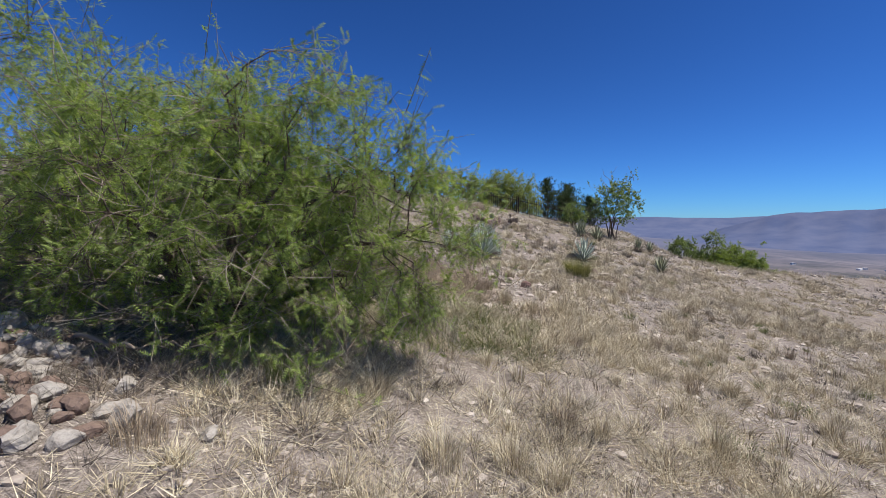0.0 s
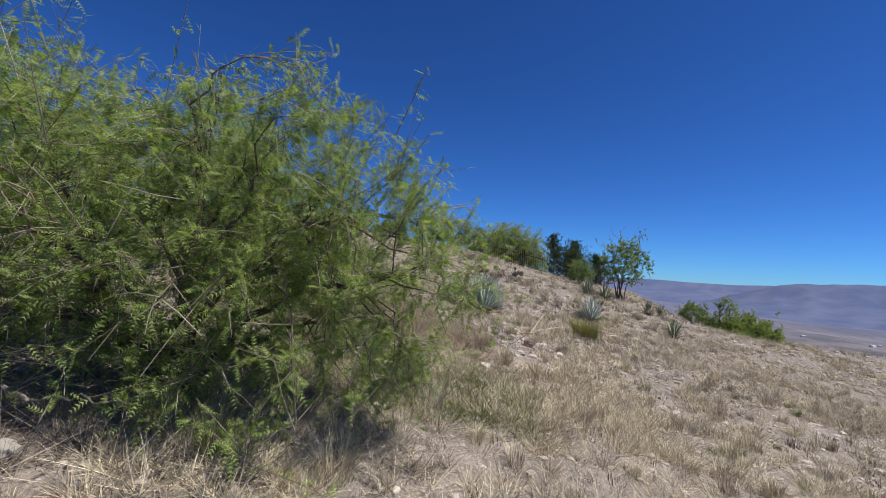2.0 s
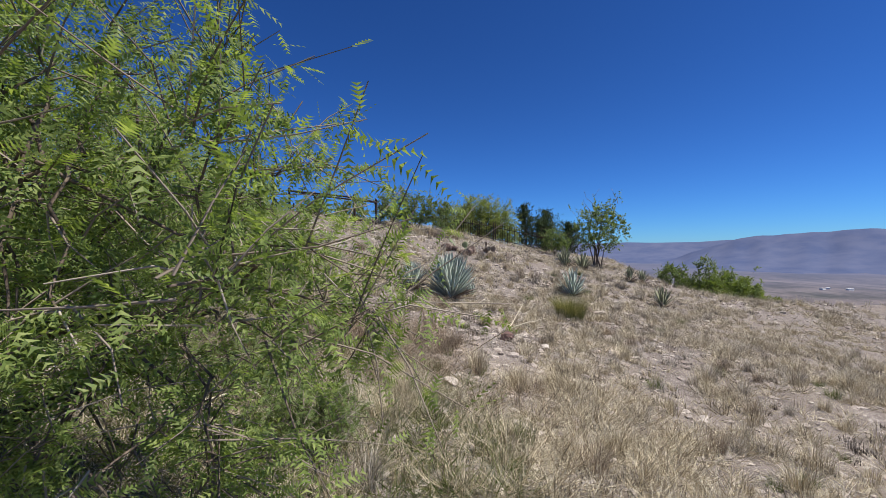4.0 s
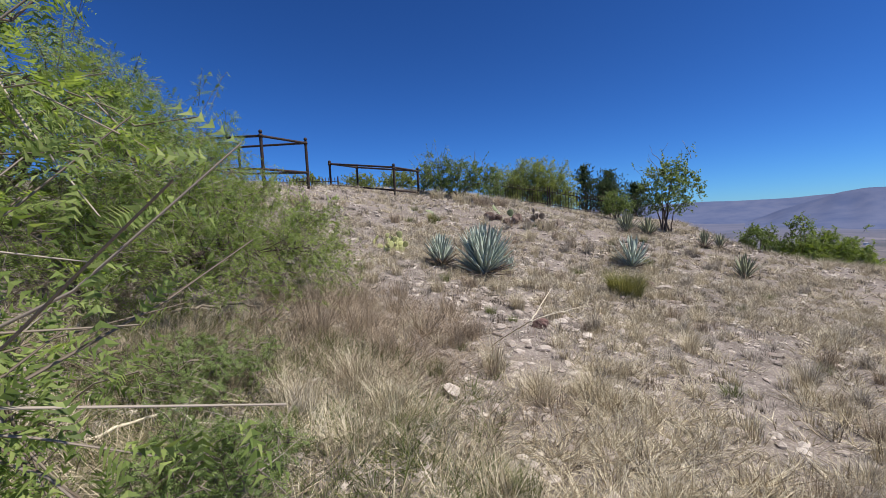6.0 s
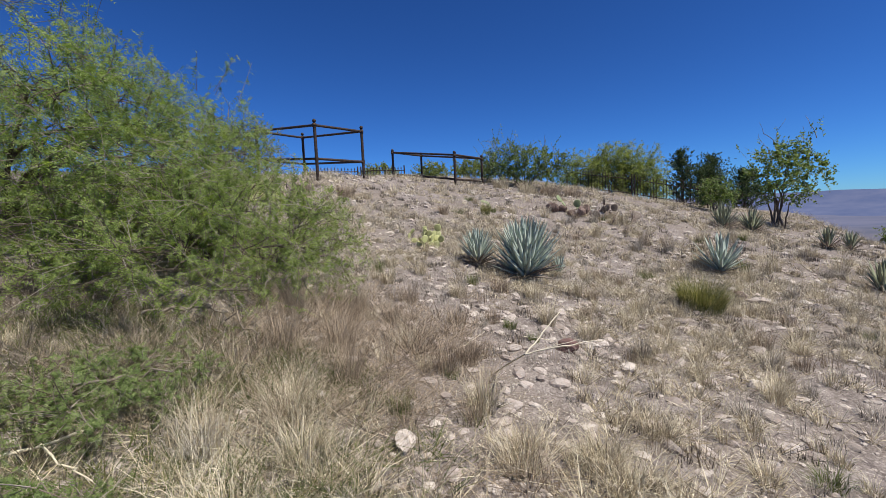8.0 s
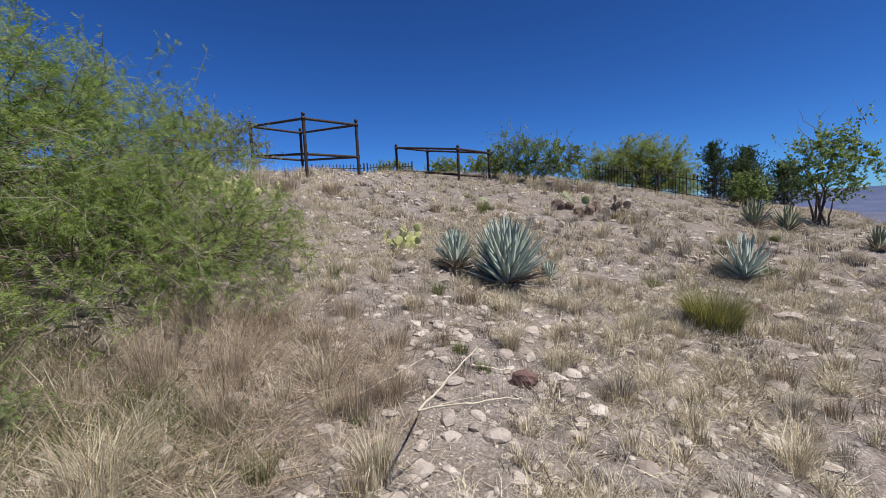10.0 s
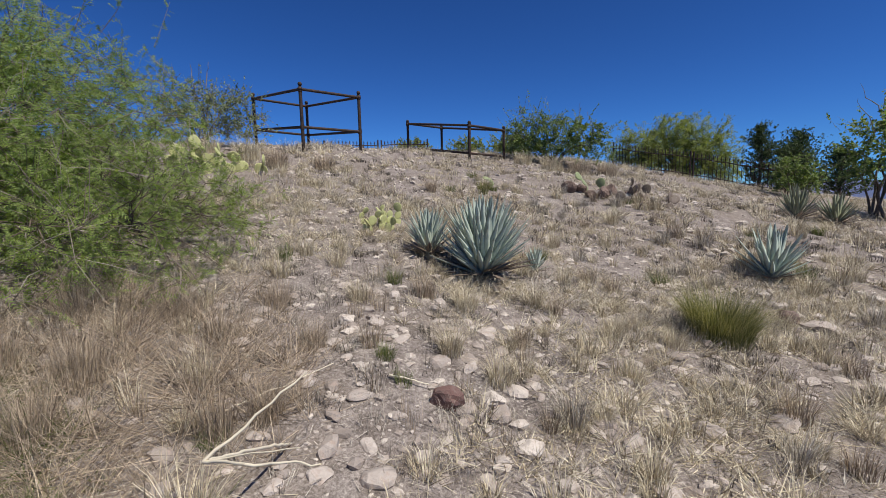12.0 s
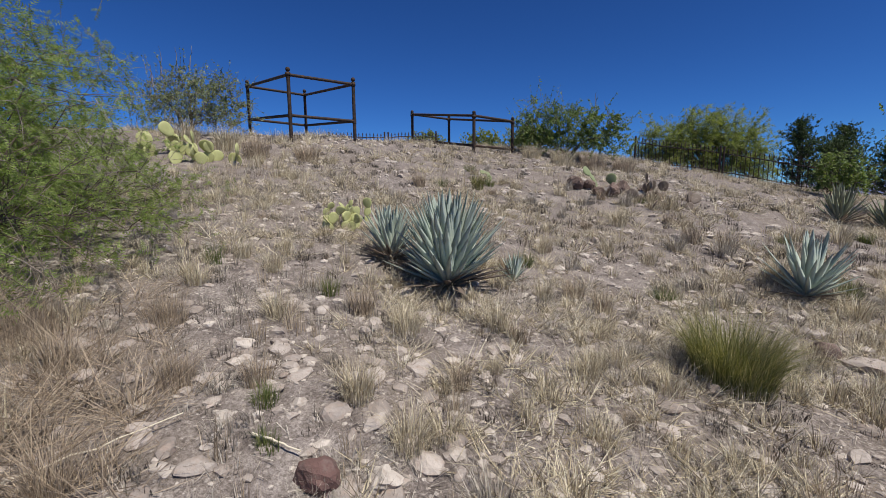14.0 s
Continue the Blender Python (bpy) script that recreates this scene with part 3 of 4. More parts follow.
# ---- agaves ----
def agave_leaf(length, width, rng):
    """One stiff leaf, channelled on its upper side, thick below, with a spine at the tip; along +x, rising."""
    n = 7
    V, F = [], []
    curl = rng.uniform(-0.05, 0.12)
    for i in range(n):
        t = i / (n - 1)
        w = width * (0.75 + 1.1 * t - 1.85 * t ** 2.2) * 0.5
        w = max(w, 0.0015)
        th = 0.018 * (1 - t) + 0.002
        z = curl * length * t * t
        x = length * t
        V += [(x, -w, z + 0.35 * w), (x, 0, z), (x, w, z + 0.35 * w), (x, 0, z - th)]
    for i in range(n - 1):
        a, b = 4 * i, 4 * i + 4
        for j in range(4):
            F.append((a + j, b + j, b + (j + 1) % 4, a + (j + 1) % 4))
    return np.array(V), np.array(F)


def agave(x, y, size, leaves, label, seed, tilt=(0.0, 0.0), dry=0.12, skin=M_AGAVE, splay=60):
    """A rosette of stiff leaves, each of them a part; the oldest hang dry at the base."""
    rng = np.random.default_rng(seed)
    top = empty("agave", x, y, on_ground(x, y) - 0.02, label, "agave")
    shapes = []
    for k in range(5):
        V, F = agave_leaf(1.0, 0.13, rng)
        shapes.append(mesh_from("leaf", V, F, True))
        shapes[-1].materials.append(skin)
    V, F = agave_leaf(1.0, 0.13, rng)
    dead = mesh_from("dry_leaf", V, F, True)
    dead.materials.append(M_AGAVE_DRY)
    for i in range(leaves):
        t = (i + 0.5) / leaves
        el = 84 - splay * t + rng.normal(0, 6)
        L = size * (0.78 + 0.3 * math.sin(math.pi * min(1, t + 0.25))) * rng.uniform(0.88, 1.08)
        az = i * 137.5 + rng.normal(0, 6)
        old = t > 1 - dry
        ob = link("dry_leaf" if old else "leaf", dead if old else shapes[i % 5], None, top, "brown withered leaf" if old else "")
        el = el - 12 if old else el
        m = pose(tilt[0], tilt[1], 0.02 + 0.1 * size * (1 - t), 0, 0, az) @ pose(0.05 * size * t, 0, 0, 0, -el, 0)
        ob.matrix_basis = m @ Matrix.Diagonal((L, L * rng.uniform(0.85, 1.15), L, 1))
    return top


agave(0.95, 10.3, 0.76, 200, "large blue-grey agave rosette of stiff pointed leaves", 71, dry=0.1)
agave(0.2, 10.45, 0.5, 110, "smaller agave rosette with brown withered base leaves", 72, dry=0.3)
agave(1.42, 10.85, 0.27, 40, "small dusty green agave among dry grass", 73, dry=0.1)
agave(4.12, 12.45, 0.6, 70, "blue-green agave standing in dry straw", 74, dry=0.12, splay=74)
agave(6.5, 12.6, 0.48, 50, "dark green agave on the open side slope", 75, dry=0.25, skin=M_AGAVE_DULL)
agave(5.6, 17.3, 0.66, 70, "tall dull green agave with many dry leaves", 76, dry=0.3, skin=M_AGAVE_DULL)
agave(6.35, 17.5, 0.6, 60, "grey-green agave at the foot of the small tree", 77, dry=0.3, skin=M_AGAVE_DULL)
agave(7.35, 16.0, 0.46, 50, "brownish agave in tall dry grass", 78, dry=0.4, skin=M_AGAVE_DULL)
agave(8.0, 16.4, 0.42, 44, "dusty agave beside another in dry grass", 79, dry=0.4, skin=M_AGAVE_DULL)


# ---- prickly pears ----
def pad_mesh(rng):
    """One flat oval pad with rounded rim, standing on its narrow end."""
    bm = bmesh.new()
    bmesh.ops.create_uvsphere(bm, u_segments=14, v_segments=9, radius=1.0)
    for v in bm.verts:
        t = (v.co.z + 1) / 2
        v.co.x *= 0.47 * (0.75 + 0.35 * t)
        v.co.y *= 0.085
        v.co.z = t
        v.co.y += 0.05 * math.sin(3 * v.co.z) * rng.uniform(0.9, 1.1)
    me = bpy.data.meshes.new("pad")
    for f in bm.faces:
        f.smooth = True
    bm.to_mesh(me)
    bm.free()
    me.materials.append(M_PEAR)
    return me


def spines_mesh(rng):
    n = 70
    x, z = rng.uniform(-0.36, 0.36, n), rng.uniform(0.15, 0.95, n)
    s = np.where(rng.uniform(0, 1, n) < 0.5, -1.0, 1.0)
    p = np.stack([x, s * 0.06 + 0.05 * np.sin(3 * z), z], 1)
    d = np.stack([rng.normal(0, 0.05, n), s * 0.12, rng.normal(0.02, 0.05, n)], 1)
    o = np.stack([np.full(n, 0.006), np.zeros(n), np.zeros(n)], 1)
    V = np.stack([p - o, p + o, p + d], 1).reshape(-1, 3)
    me = mesh_from("spines", V, np.arange(3 * n).reshape(-1, 3))
    me.materials.append(M_SPINE)
    return me


PAD_RNG = np.random.default_rng(80)
PADS, SPINES = [pad_mesh(PAD_RNG) for _ in range(3)], spines_mesh(PAD_RNG)




def recoloured(skin):
    out = [m.copy() for m in PADS]
    for m in out:
        m.materials.clear()
        m.materials.append(skin)
    return out


DEAD_PADS, DULL_PADS = recoloured(M_AGAVE_DRY), recoloured(M_PEAR_DULL)


def prickly_pear(x, y, pads, size, spread, label, seed, face=57, skins=PADS):
    rng = np.random.default_rng(seed)
    top = empty("prickly_pear", x, y, on_ground(x, y), label, "cactus")
    made = []
    for i in range(pads):
        low = i < max(2, pads * 0.45)
        s = size * rng.uniform(0.8, 1.15)
        if low:
            px, py = rng.normal(0, spread, 2)
            m = pose(px, py, on_ground(x + px, y + py) - on_ground(x, y) - 0.02, rng.normal(0, 14), rng.normal(0, 22), face + rng.normal(0, 35))
        else:
            pm, ps = made[rng.integers(0, len(made))]
            m = pm @ pose(rng.uniform(-0.25, 0.25) * ps, 0.03 * ps, 0.9 * ps, rng.normal(0, 14), rng.normal(0, 30), rng.normal(0, 40))
        made.append((m, s))
        ob = link("pad", skins[i % 3], None, top)
        ob.matrix_basis = m @ Matrix.Diagonal((s, s, s, 1))
        link("spines", SPINES, None, ob)
    return top


prickly_pear(-0.78, 10.8, 34, 0.125, 0.17, "yellow-green prickly pear clump among dry grass", 81)
prickly_pear(-4.95, 11.2, 18, 0.24, 0.24, "prickly pear with pale yellow-green round pads", 82)
prickly_pear(-4.2, 11.4, 16, 0.22, 0.3, "low sprawling prickly pear with dusty green pads", 83)
prickly_pear(-0.92, 6.0, 2, 0.16, 0.06, "single small prickly pear with wrinkled green pads", 84, skins=DULL_PADS)
prickly_pear(1.75, 15.6, 6, 0.2, 0.2, "dusty prickly pear growing between dark outcrop rocks", 85, skins=DULL_PADS)
prickly_pear(2.5, 15.1, 20, 0.2, 0.3, "dead brown prickly pear collapsed beside dark rocks", 87, skins=DEAD_PADS)
prickly_pear(-0.35, 14.6, 5, 0.12, 0.07, "small green prickly pear below the railing", 86, skins=DULL_PADS)


# ---- bleached stalk and sticks ----
def bent_line(a, b, sag, rng, n=9):
    t = np.linspace(0, 1, n)[:, None]
    p = np.asarray(a) * (1 - t) + np.asarray(b) * t
    return p + rng.normal(0, sag, (n, 3)) * np.sin(np.pi * t)


def stick(name, lines, material, label, category, seed):
    rng = np.random.default_rng(seed)
    x0, y0, _ = lines[0][0]
    z0 = on_ground(x0, y0)
    for a, b, r0, r1, sag in lines:
        pa = np.array([a[0] - x0, a[1] - y0, on_ground(a[0], a[1]) + a[2] - z0])
        pb = np.array([b[0] - x0, b[1] - y0, on_ground(b[0], b[1]) + b[2] - z0])
        V, F = tubes([(bent_line(pa, pb, sag, rng), r0, r1)], 7)
        if a is lines[0][0]:
            ob = link(name, mesh_from(name, V, F, True), material)
            ob.matrix_basis = pose(x0, y0, z0)
        else:
            link("branch", mesh_from("branch", V, F, True), material, ob)
    return tagged(ob, label, category)


stick("dead_stalk", [((0.99, 7.27, 0.0), (1.15, 6.95, 0.25), 0.007, 0.0065, 0.004), ((1.15, 6.95, 0.25), (1.31, 6.6, 0.5), 0.0065, 0.006, 0.004), ((1.31, 6.6, 0.5), (1.53, 6.84, 0.74), 0.006, 0.003, 0.006),
      ((1.31, 6.6, 0.5), (1.55, 6.56, 0.59), 0.0055, 0.0045, 0.004), ((1.55, 6.56, 0.59), (1.78, 6.61, 0.65), 0.0045, 0.0025, 0.005), ((1.31, 6.6, 0.5), (1.66, 6.66, 0.62), 0.003, 0.0015, 0.005)],
      M_STALK, "forked bleached dead stalk leaning over the slope", "dead branch", 91)
stick("dead_stick", [((0.55, 7.25, 0.02), (0.8, 7.85, 0.05), 0.005, 0.003, 0.006)], M_STALK, "pale dead stick on the gravel", "dead branch", 92)
stick("dead_stick", [((1.15, 7.95, 0.02), (1.4, 8.0, 0.04), 0.007, 0.004, 0.004)], M_STALK, "short pale stick on the gravel", "dead branch", 93)
stick("dead_branch", [((-1.9, 6.6, 0.05), (-1.3, 6.75, 0.18), 0.016, 0.01, 0.03), ((-1.3, 6.75, 0.18), (-0.75, 6.65, 0.12), 0.01, 0.004, 0.03), ((-1.5, 6.7, 0.15), (-1.25, 6.35, 0.1), 0.007, 0.003, 0.02)],
      M_TWIG, "grey dead mesquite branch among weeds", "dead branch", 95)
stick("dead_branch", [((-1.75, 5.35, 0.05), (-1.1, 5.6, 0.22), 0.014, 0.008, 0.03), ((-1.1, 5.6, 0.22), (-0.65, 5.95, 0.26), 0.008, 0.003, 0.02), ((-1.3, 5.5, 0.18), (-1.0, 5.25, 0.08), 0.006, 0.003, 0.02)],
      M_TWIG, "crooked grey dead branch on dry grass", "dead branch", 96)
stick("dead_branch", [((-1.2, 5.0, 0.03), (-0.8, 5.45, 0.12), 0.01, 0.006, 0.02), ((-0.95, 5.3, 0.1), (-0.5, 5.25, 0.06), 0.006, 0.003, 0.02)],
      M_STALK, "bleached dead branch on dry grass", "dead branch", 97)
stick("dead_branch", [((-2.6, 3.0, 0.1), (-2.0, 2.75, 0.2), 0.02, 0.01, 0.03), ((-2.2, 2.83, 0.17), (-1.6, 2.9, 0.25), 0.009, 0.004, 0.03)],
      M_TWIG, "grey dead branch lying over pale rocks", "dead branch", 98)
stick("dead_stick", [((1.0, 6.25, 0.01), (1.2, 6.8, 0.02), 0.005, 0.003, 0.008)], M_TWIG, "dark dead stick on bare soil", "dead branch", 94)


# ---- pipe railings and iron fence ----
def railing(corners, low, high, radius, label, finial):
    """A grave plot railing of iron pipe: four posts with caps, and two courses of rails. Corners: x, y and the height of the finial's top; the rails hang that far below."""
    x0, y0, _ = corners[0]
    z0 = on_ground(x0, y0)
    top = empty("pipe_railing", x0, y0, z0, label, "railing")
    feet = [Vector((cx - x0, cy - y0, on_ground(cx, cy) - z0)) for cx, cy, _ in corners]
    ends = [Vector((cx - x0, cy - y0, cz - z0)) for cx, cy, cz in corners]

    def pipe(name, a, b, r, parent, sides=12):
        V, F = tubes([(np.array([a[:], ((a + b) / 2)[:], b[:]]), r, r)], sides)
        return link(name, mesh_from(name, V, F, True), M_IRON, parent)

    for f, e in zip(feet, ends):
        c = e - Vector((0, 0, finial * 2.1))
        post = pipe("post", f - Vector((0, 0, 0.15)), c, radius, top)
        bm = bmesh.new()
        bmesh.ops.create_cone(bm, cap_ends=True, segments=12, radius1=radius * 1.35, radius2=radius * 1.35, depth=0.07, matrix=Matrix.Translation(c - Vector((0, 0, 0.05))))
        bmesh.ops.create_cone(bm, cap_ends=True, segments=10, radius1=radius * 0.6, radius2=radius * 0.5, depth=0.05, matrix=Matrix.Translation(c))
        bmesh.ops.create_uvsphere(bm, u_segments=10, v_segments=7, radius=finial, matrix=Matrix.Translation(c + Vector((0, 0, finial * 1.1))))
        part("cap", bm, M_IRON, post)
        for k in (low, high):
            pipe("collar", e - Vector((0, 0, k - 0.05)), e - Vector((0, 0, k + 0.05)), radius * 1.22, post)
    for i in range(4):
        for k in (low, high):
            pipe("rail", ends[i] - Vector((0, 0, k)), ends[(i + 1) % 4] - Vector((0, 0, k)), radius * 0.82, top, 10)
    return top


railing([(-4.57, 13.62, 4.1), (-3.98, 15.04, 4.12), (-6.62, 16.11, 4.35), (-7.24, 14.71, 4.38)], 1.0, 0.16, 0.04, "tall rusty black pipe railing round a grave plot", 0.05)
railing([(-1.95, 17.48, 3.56), (-1.32, 18.78, 3.53), (-3.91, 19.86, 3.95), (-4.58, 18.62, 3.98)], 0.91, 0.13, 0.042, "low rusty black pipe railing round a grave plot", 0.05)


def picket_fence(a, b, tall, step, label, sink=0.0):
    """A wrought iron fence: two flat rails and spear-topped pickets."""
    a, b = Vector(a), Vector(b)
    n = max(2, int((b - a).length / step))
    top = empty("iron_fence", a.x, a.y, on_ground(a.x, a.y) - sink, label, "fence")
    z0 = on_ground(a.x, a.y)
    bm = bmesh.new()
    bmesh.ops.create_cone(bm, cap_ends=True, segments=6, radius1=0.011, radius2=0.011, depth=tall, matrix=Matrix.Translation((0, 0, tall / 2)))
    bmesh.ops.create_cone(bm, cap_ends=True, segments=6, radius1=0.028, radius2=0.002, depth=0.1, matrix=Matrix.Translation((0, 0, tall + 0.04)))
    me = bpy.data.meshes.new("picket")
    bm.to_mesh(me)
    bm.free()
    me.materials.append(M_IRON)
    pts = []
    for i in range(n + 1):
        p = a.lerp(b, i / n)
        z = on_ground(p.x, p.y) - z0
        pts.append(np.array([p.x - a.x, p.y - a.y, z]))
        ob = link("picket", me, None, top)
        ob.matrix_basis = pose(p.x - a.x, p.y - a.y, z)
    for h in (0.14, 0.86):
        V, F = tubes([(np.array(pts) + np.array([0, 0, tall * h]), 0.018, 0.018)], 4)
        link("rail", mesh_from("rail", V, F), M_IRON, top)
    for p in (pts[0], pts[-1]):
        V, F = tubes([(np.array([p, p + np.array([0, 0, tall + 0.12])]), 0.035, 0.03)], 8)
        link("post", mesh_from("post", V, F), M_IRON, top)
    return top


picket_fence((6.95, 23.6), (4.3, 24.2), 0.85, 0.12, "black wrought iron picket fence before dark junipers")
picket_fence((4.2, 24.22), (1.5, 24.8), 0.85, 0.12, "black wrought iron picket fence under a pale green bush")
picket_fence((-6.9, 20.6), (-5.2, 21.3), 0.6, 0.13, "low black iron picket fence behind the railings")
picket_fence((-8.6, 19.2), (-7.0, 20.5), 0.6, 0.13, "low black iron picket fence on the hilltop")


# ---- trees and bushes ----
def crown_points(rng, n, c, r, inner, flat, box=3.0):
    """Points through the outer part of a crown: a rounded box with lumps and hollows, kept off the ground."""
    d = rng.normal(size=(4 * n, 3))
    d /= (np.abs(d) ** box).sum(1)[:, None] ** (1 / box)
    ph = rng.uniform(0, 6, 3)
    lump = 0.87 + 0.09 * np.sin(4 * d[:, 0] + ph[0]) * np.sin(3.3 * d[:, 1] + ph[1]) + 0.08 * np.sin(7 * d[:, 0] + 5 * d[:, 2] + ph[2])
    rad = rng.uniform(inner, 1.0, 4 * n) ** 0.6 * lump
    p = np.asarray(c) + d * np.asarray(r) * rad[:, None]
    ok = (d[:, 2] > flat) & (p[:, 2] > height(p[:, 0], p[:, 1]) + 0.12)
    return p[ok][:n]


def arch(a, b, rise, rng, n=8, wob=0.05):
    """A branch from a to b that starts steep and then leans out."""
    t = np.linspace(0, 1, n)[:, None]
    a, b = np.asarray(a, float), np.asarray(b, float)
    p = a * (1 - t) + b * t
    p[:, 2] += (rise * np.sin(np.pi * t ** 0.8))[:, 0]
    L = np.linalg.norm(b - a)
    w = np.cumsum(rng.normal(0, wob * L / n ** 0.5, (n, 3)), 0)
    return p + (w - t * w[-1])


def nearest(rng, p, nodes):
    """Index of a node near p, drawn from its closest few."""
    d = np.linalg.norm(nodes - p, axis=1)
    return int(np.argsort(d)[rng.integers(0, 3)])


def tree_lines(rng, base, c, r, limbs, subs, twigs, girth, twig_len, droop, flat, shoots, box):
    """Branch polylines of a shrubby tree with many stems: one list for each limb, and the twigs that carry leaves."""
    base, c, r = np.asarray(base), np.asarray(c), np.asarray(r)
    groups, leafy, nodes, owner = [], [], [], []
    for tip in crown_points(rng, limbs, c, r * 0.68, 0.5, flat, box):
        b0 = base + np.append(rng.normal(0, 0.12, 2), -0.05)
        main = arch(b0, tip, 0.16 * np.linalg.norm(tip - b0), rng, 10, 0.07)
        main[:, 2] = np.maximum(main[:, 2], height(main[:, 0], main[:, 1]) - 0.04)
        owner += [len(groups)] * 7
        nodes += list(main[3:])
        groups.append([(main, girth * rng.uniform(0.6, 1.0), girth * 0.16)])
    k = len(groups)
    nodes = np.array(nodes)
    snodes, sowner = list(nodes), list(owner)
    for tgt in crown_points(rng, k * subs, c, r * 0.94, 0.25, flat, box):
        i = nearest(rng, tgt, nodes)
        sub = arch(nodes[i], tgt, 0.08 * np.linalg.norm(tgt - nodes[i]), rng, 6, 0.15)
        groups[owner[i]].append((sub, girth * 0.1 + 0.002, girth * 0.03 + 0.0015))
        snodes += list(sub[2:])
        sowner += [owner[i]] * 4
    snodes = np.array(snodes)
    for q in crown_points(rng, k * subs * twigs, c, r, 0.15, flat, box):
        i = nearest(rng, q, snodes)
        a = snodes[i]
        d = q - a
        L = np.linalg.norm(d) + 1e-6
        d = d / L * min(L, twig_len * 1.6) + rng.normal(0, 0.25, 3) * twig_len
        tw = arch(a, a + d, 0.0, rng, 5, 0.12)
        tw[:, 2] -= droop * np.linspace(0, 1, 5) ** 2 * twig_len
        tw[:, 2] = np.maximum(tw[:, 2], height(tw[:, 0], tw[:, 1]) + 0.04)
        groups[sowner[i]].append((tw, 0.0035, 0.0016))
        leafy.append(tw)
    for q in crown_points(rng, shoots, c, r * 0.9, 0.85, 0.25):
        d = (q - c) / np.linalg.norm(q - c) * 0.35 + np.array([rng.normal(0, 0.1), rng.normal(0, 0.1), 0.4])
        tw = arch(q, q + d * rng.uniform(0.5, 1.0), 0.0, rng, 5, 0.06)
        groups[0].append((tw, 0.004, 0.002))
        leafy.append(tw)
    return groups, np.array(leafy)


def feather_leaves(rng, twigs, per_twig, length, pairs, leaflet, hang):
    """Compound leaves: a row of leaflet pairs along a drooping stalk. Returns verts and triangles."""
    n = len(twigs) * per_twig
    ti = np.repeat(np.arange(len(twigs)), per_twig)
    u = rng.uniform(0.15, 1.0, n) * 4
    i = np.minimum(u.astype(int), 3)
    f = (u - i)[:, None]
    p = twigs[ti, i] * (1 - f) + twigs[ti, i + 1] * f
    along = twigs[ti, i + 1] - twigs[ti, i]
    along /= np.linalg.norm(along, axis=1)[:, None] + 1e-9
    d = rng.normal(0, 0.8, (n, 3)) + 0.25 * along
    d[:, 2] -= hang
    d /= np.linalg.norm(d, axis=1)[:, None] + 1e-9
    a = np.cross(d, rng.normal(0, 0.55, (n, 3)) + np.array([0.5, -0.15, 0.9]))
    a /= np.linalg.norm(a, axis=1)[:, None] + 1e-9
    b = np.cross(d, a)
    L = length * rng.uniform(0.6, 1.2, n)[:, None]
    tri = []
    for k in range(pairs):
        t = (k + 0.6) / pairs
        q = p + d * L * t
        q[:, 2] -= 0.12 * (L * t * t)[:, 0]
        size = leaflet * (0.75 + 0.5 * math.sin(math.pi * t))
        for s in (-1, 1):
            tip = q + (a * s * 0.85 + d * 0.5 + b * 0.15) * size
            tri.append(np.stack([q + d * size * 0.22, q - d * size * 0.22, tip], 1))
    V = np.stack(tri, 1).reshape(-1, 3)
    return V, np.arange(len(V)).reshape(-1, 3)


def broad_leaves(rng, twigs, per_twig, size):
    """Small oval leaves set singly along the twigs."""
    n = len(twigs) * per_twig
    ti = np.repeat(np.arange(len(twigs)), per_twig)
    u = rng.uniform(0.1, 1.0, n) * 4
    i = np.minimum(u.astype(int), 3)
    f = (u - i)[:, None]
    p = twigs[ti, i] * (1 - f) + twigs[ti, i + 1] * f
    d = rng.normal(0, 1, (n, 3))
    d /= np.linalg.norm(d, axis=1)[:, None]
    a = np.cross(d, rng.normal(0, 0.7, (n, 3)) + np.array([0.5, -0.15, 0.9]))
    a /= np.linalg.norm(a, axis=1)[:, None] + 1e-9
    b = np.cross(d, a)
    s = size * rng.uniform(0.6, 1.25, n)[:, None]
    V = np.stack([p, p + (d * 0.5 + a * 0.33 + b * 0.06) * s, p + d * s, p + (d * 0.5 - a * 0.33 + b * 0.06) * s], 1).reshape(-1, 3)
    return V, np.arange(len(V)).reshape(-1, 4)


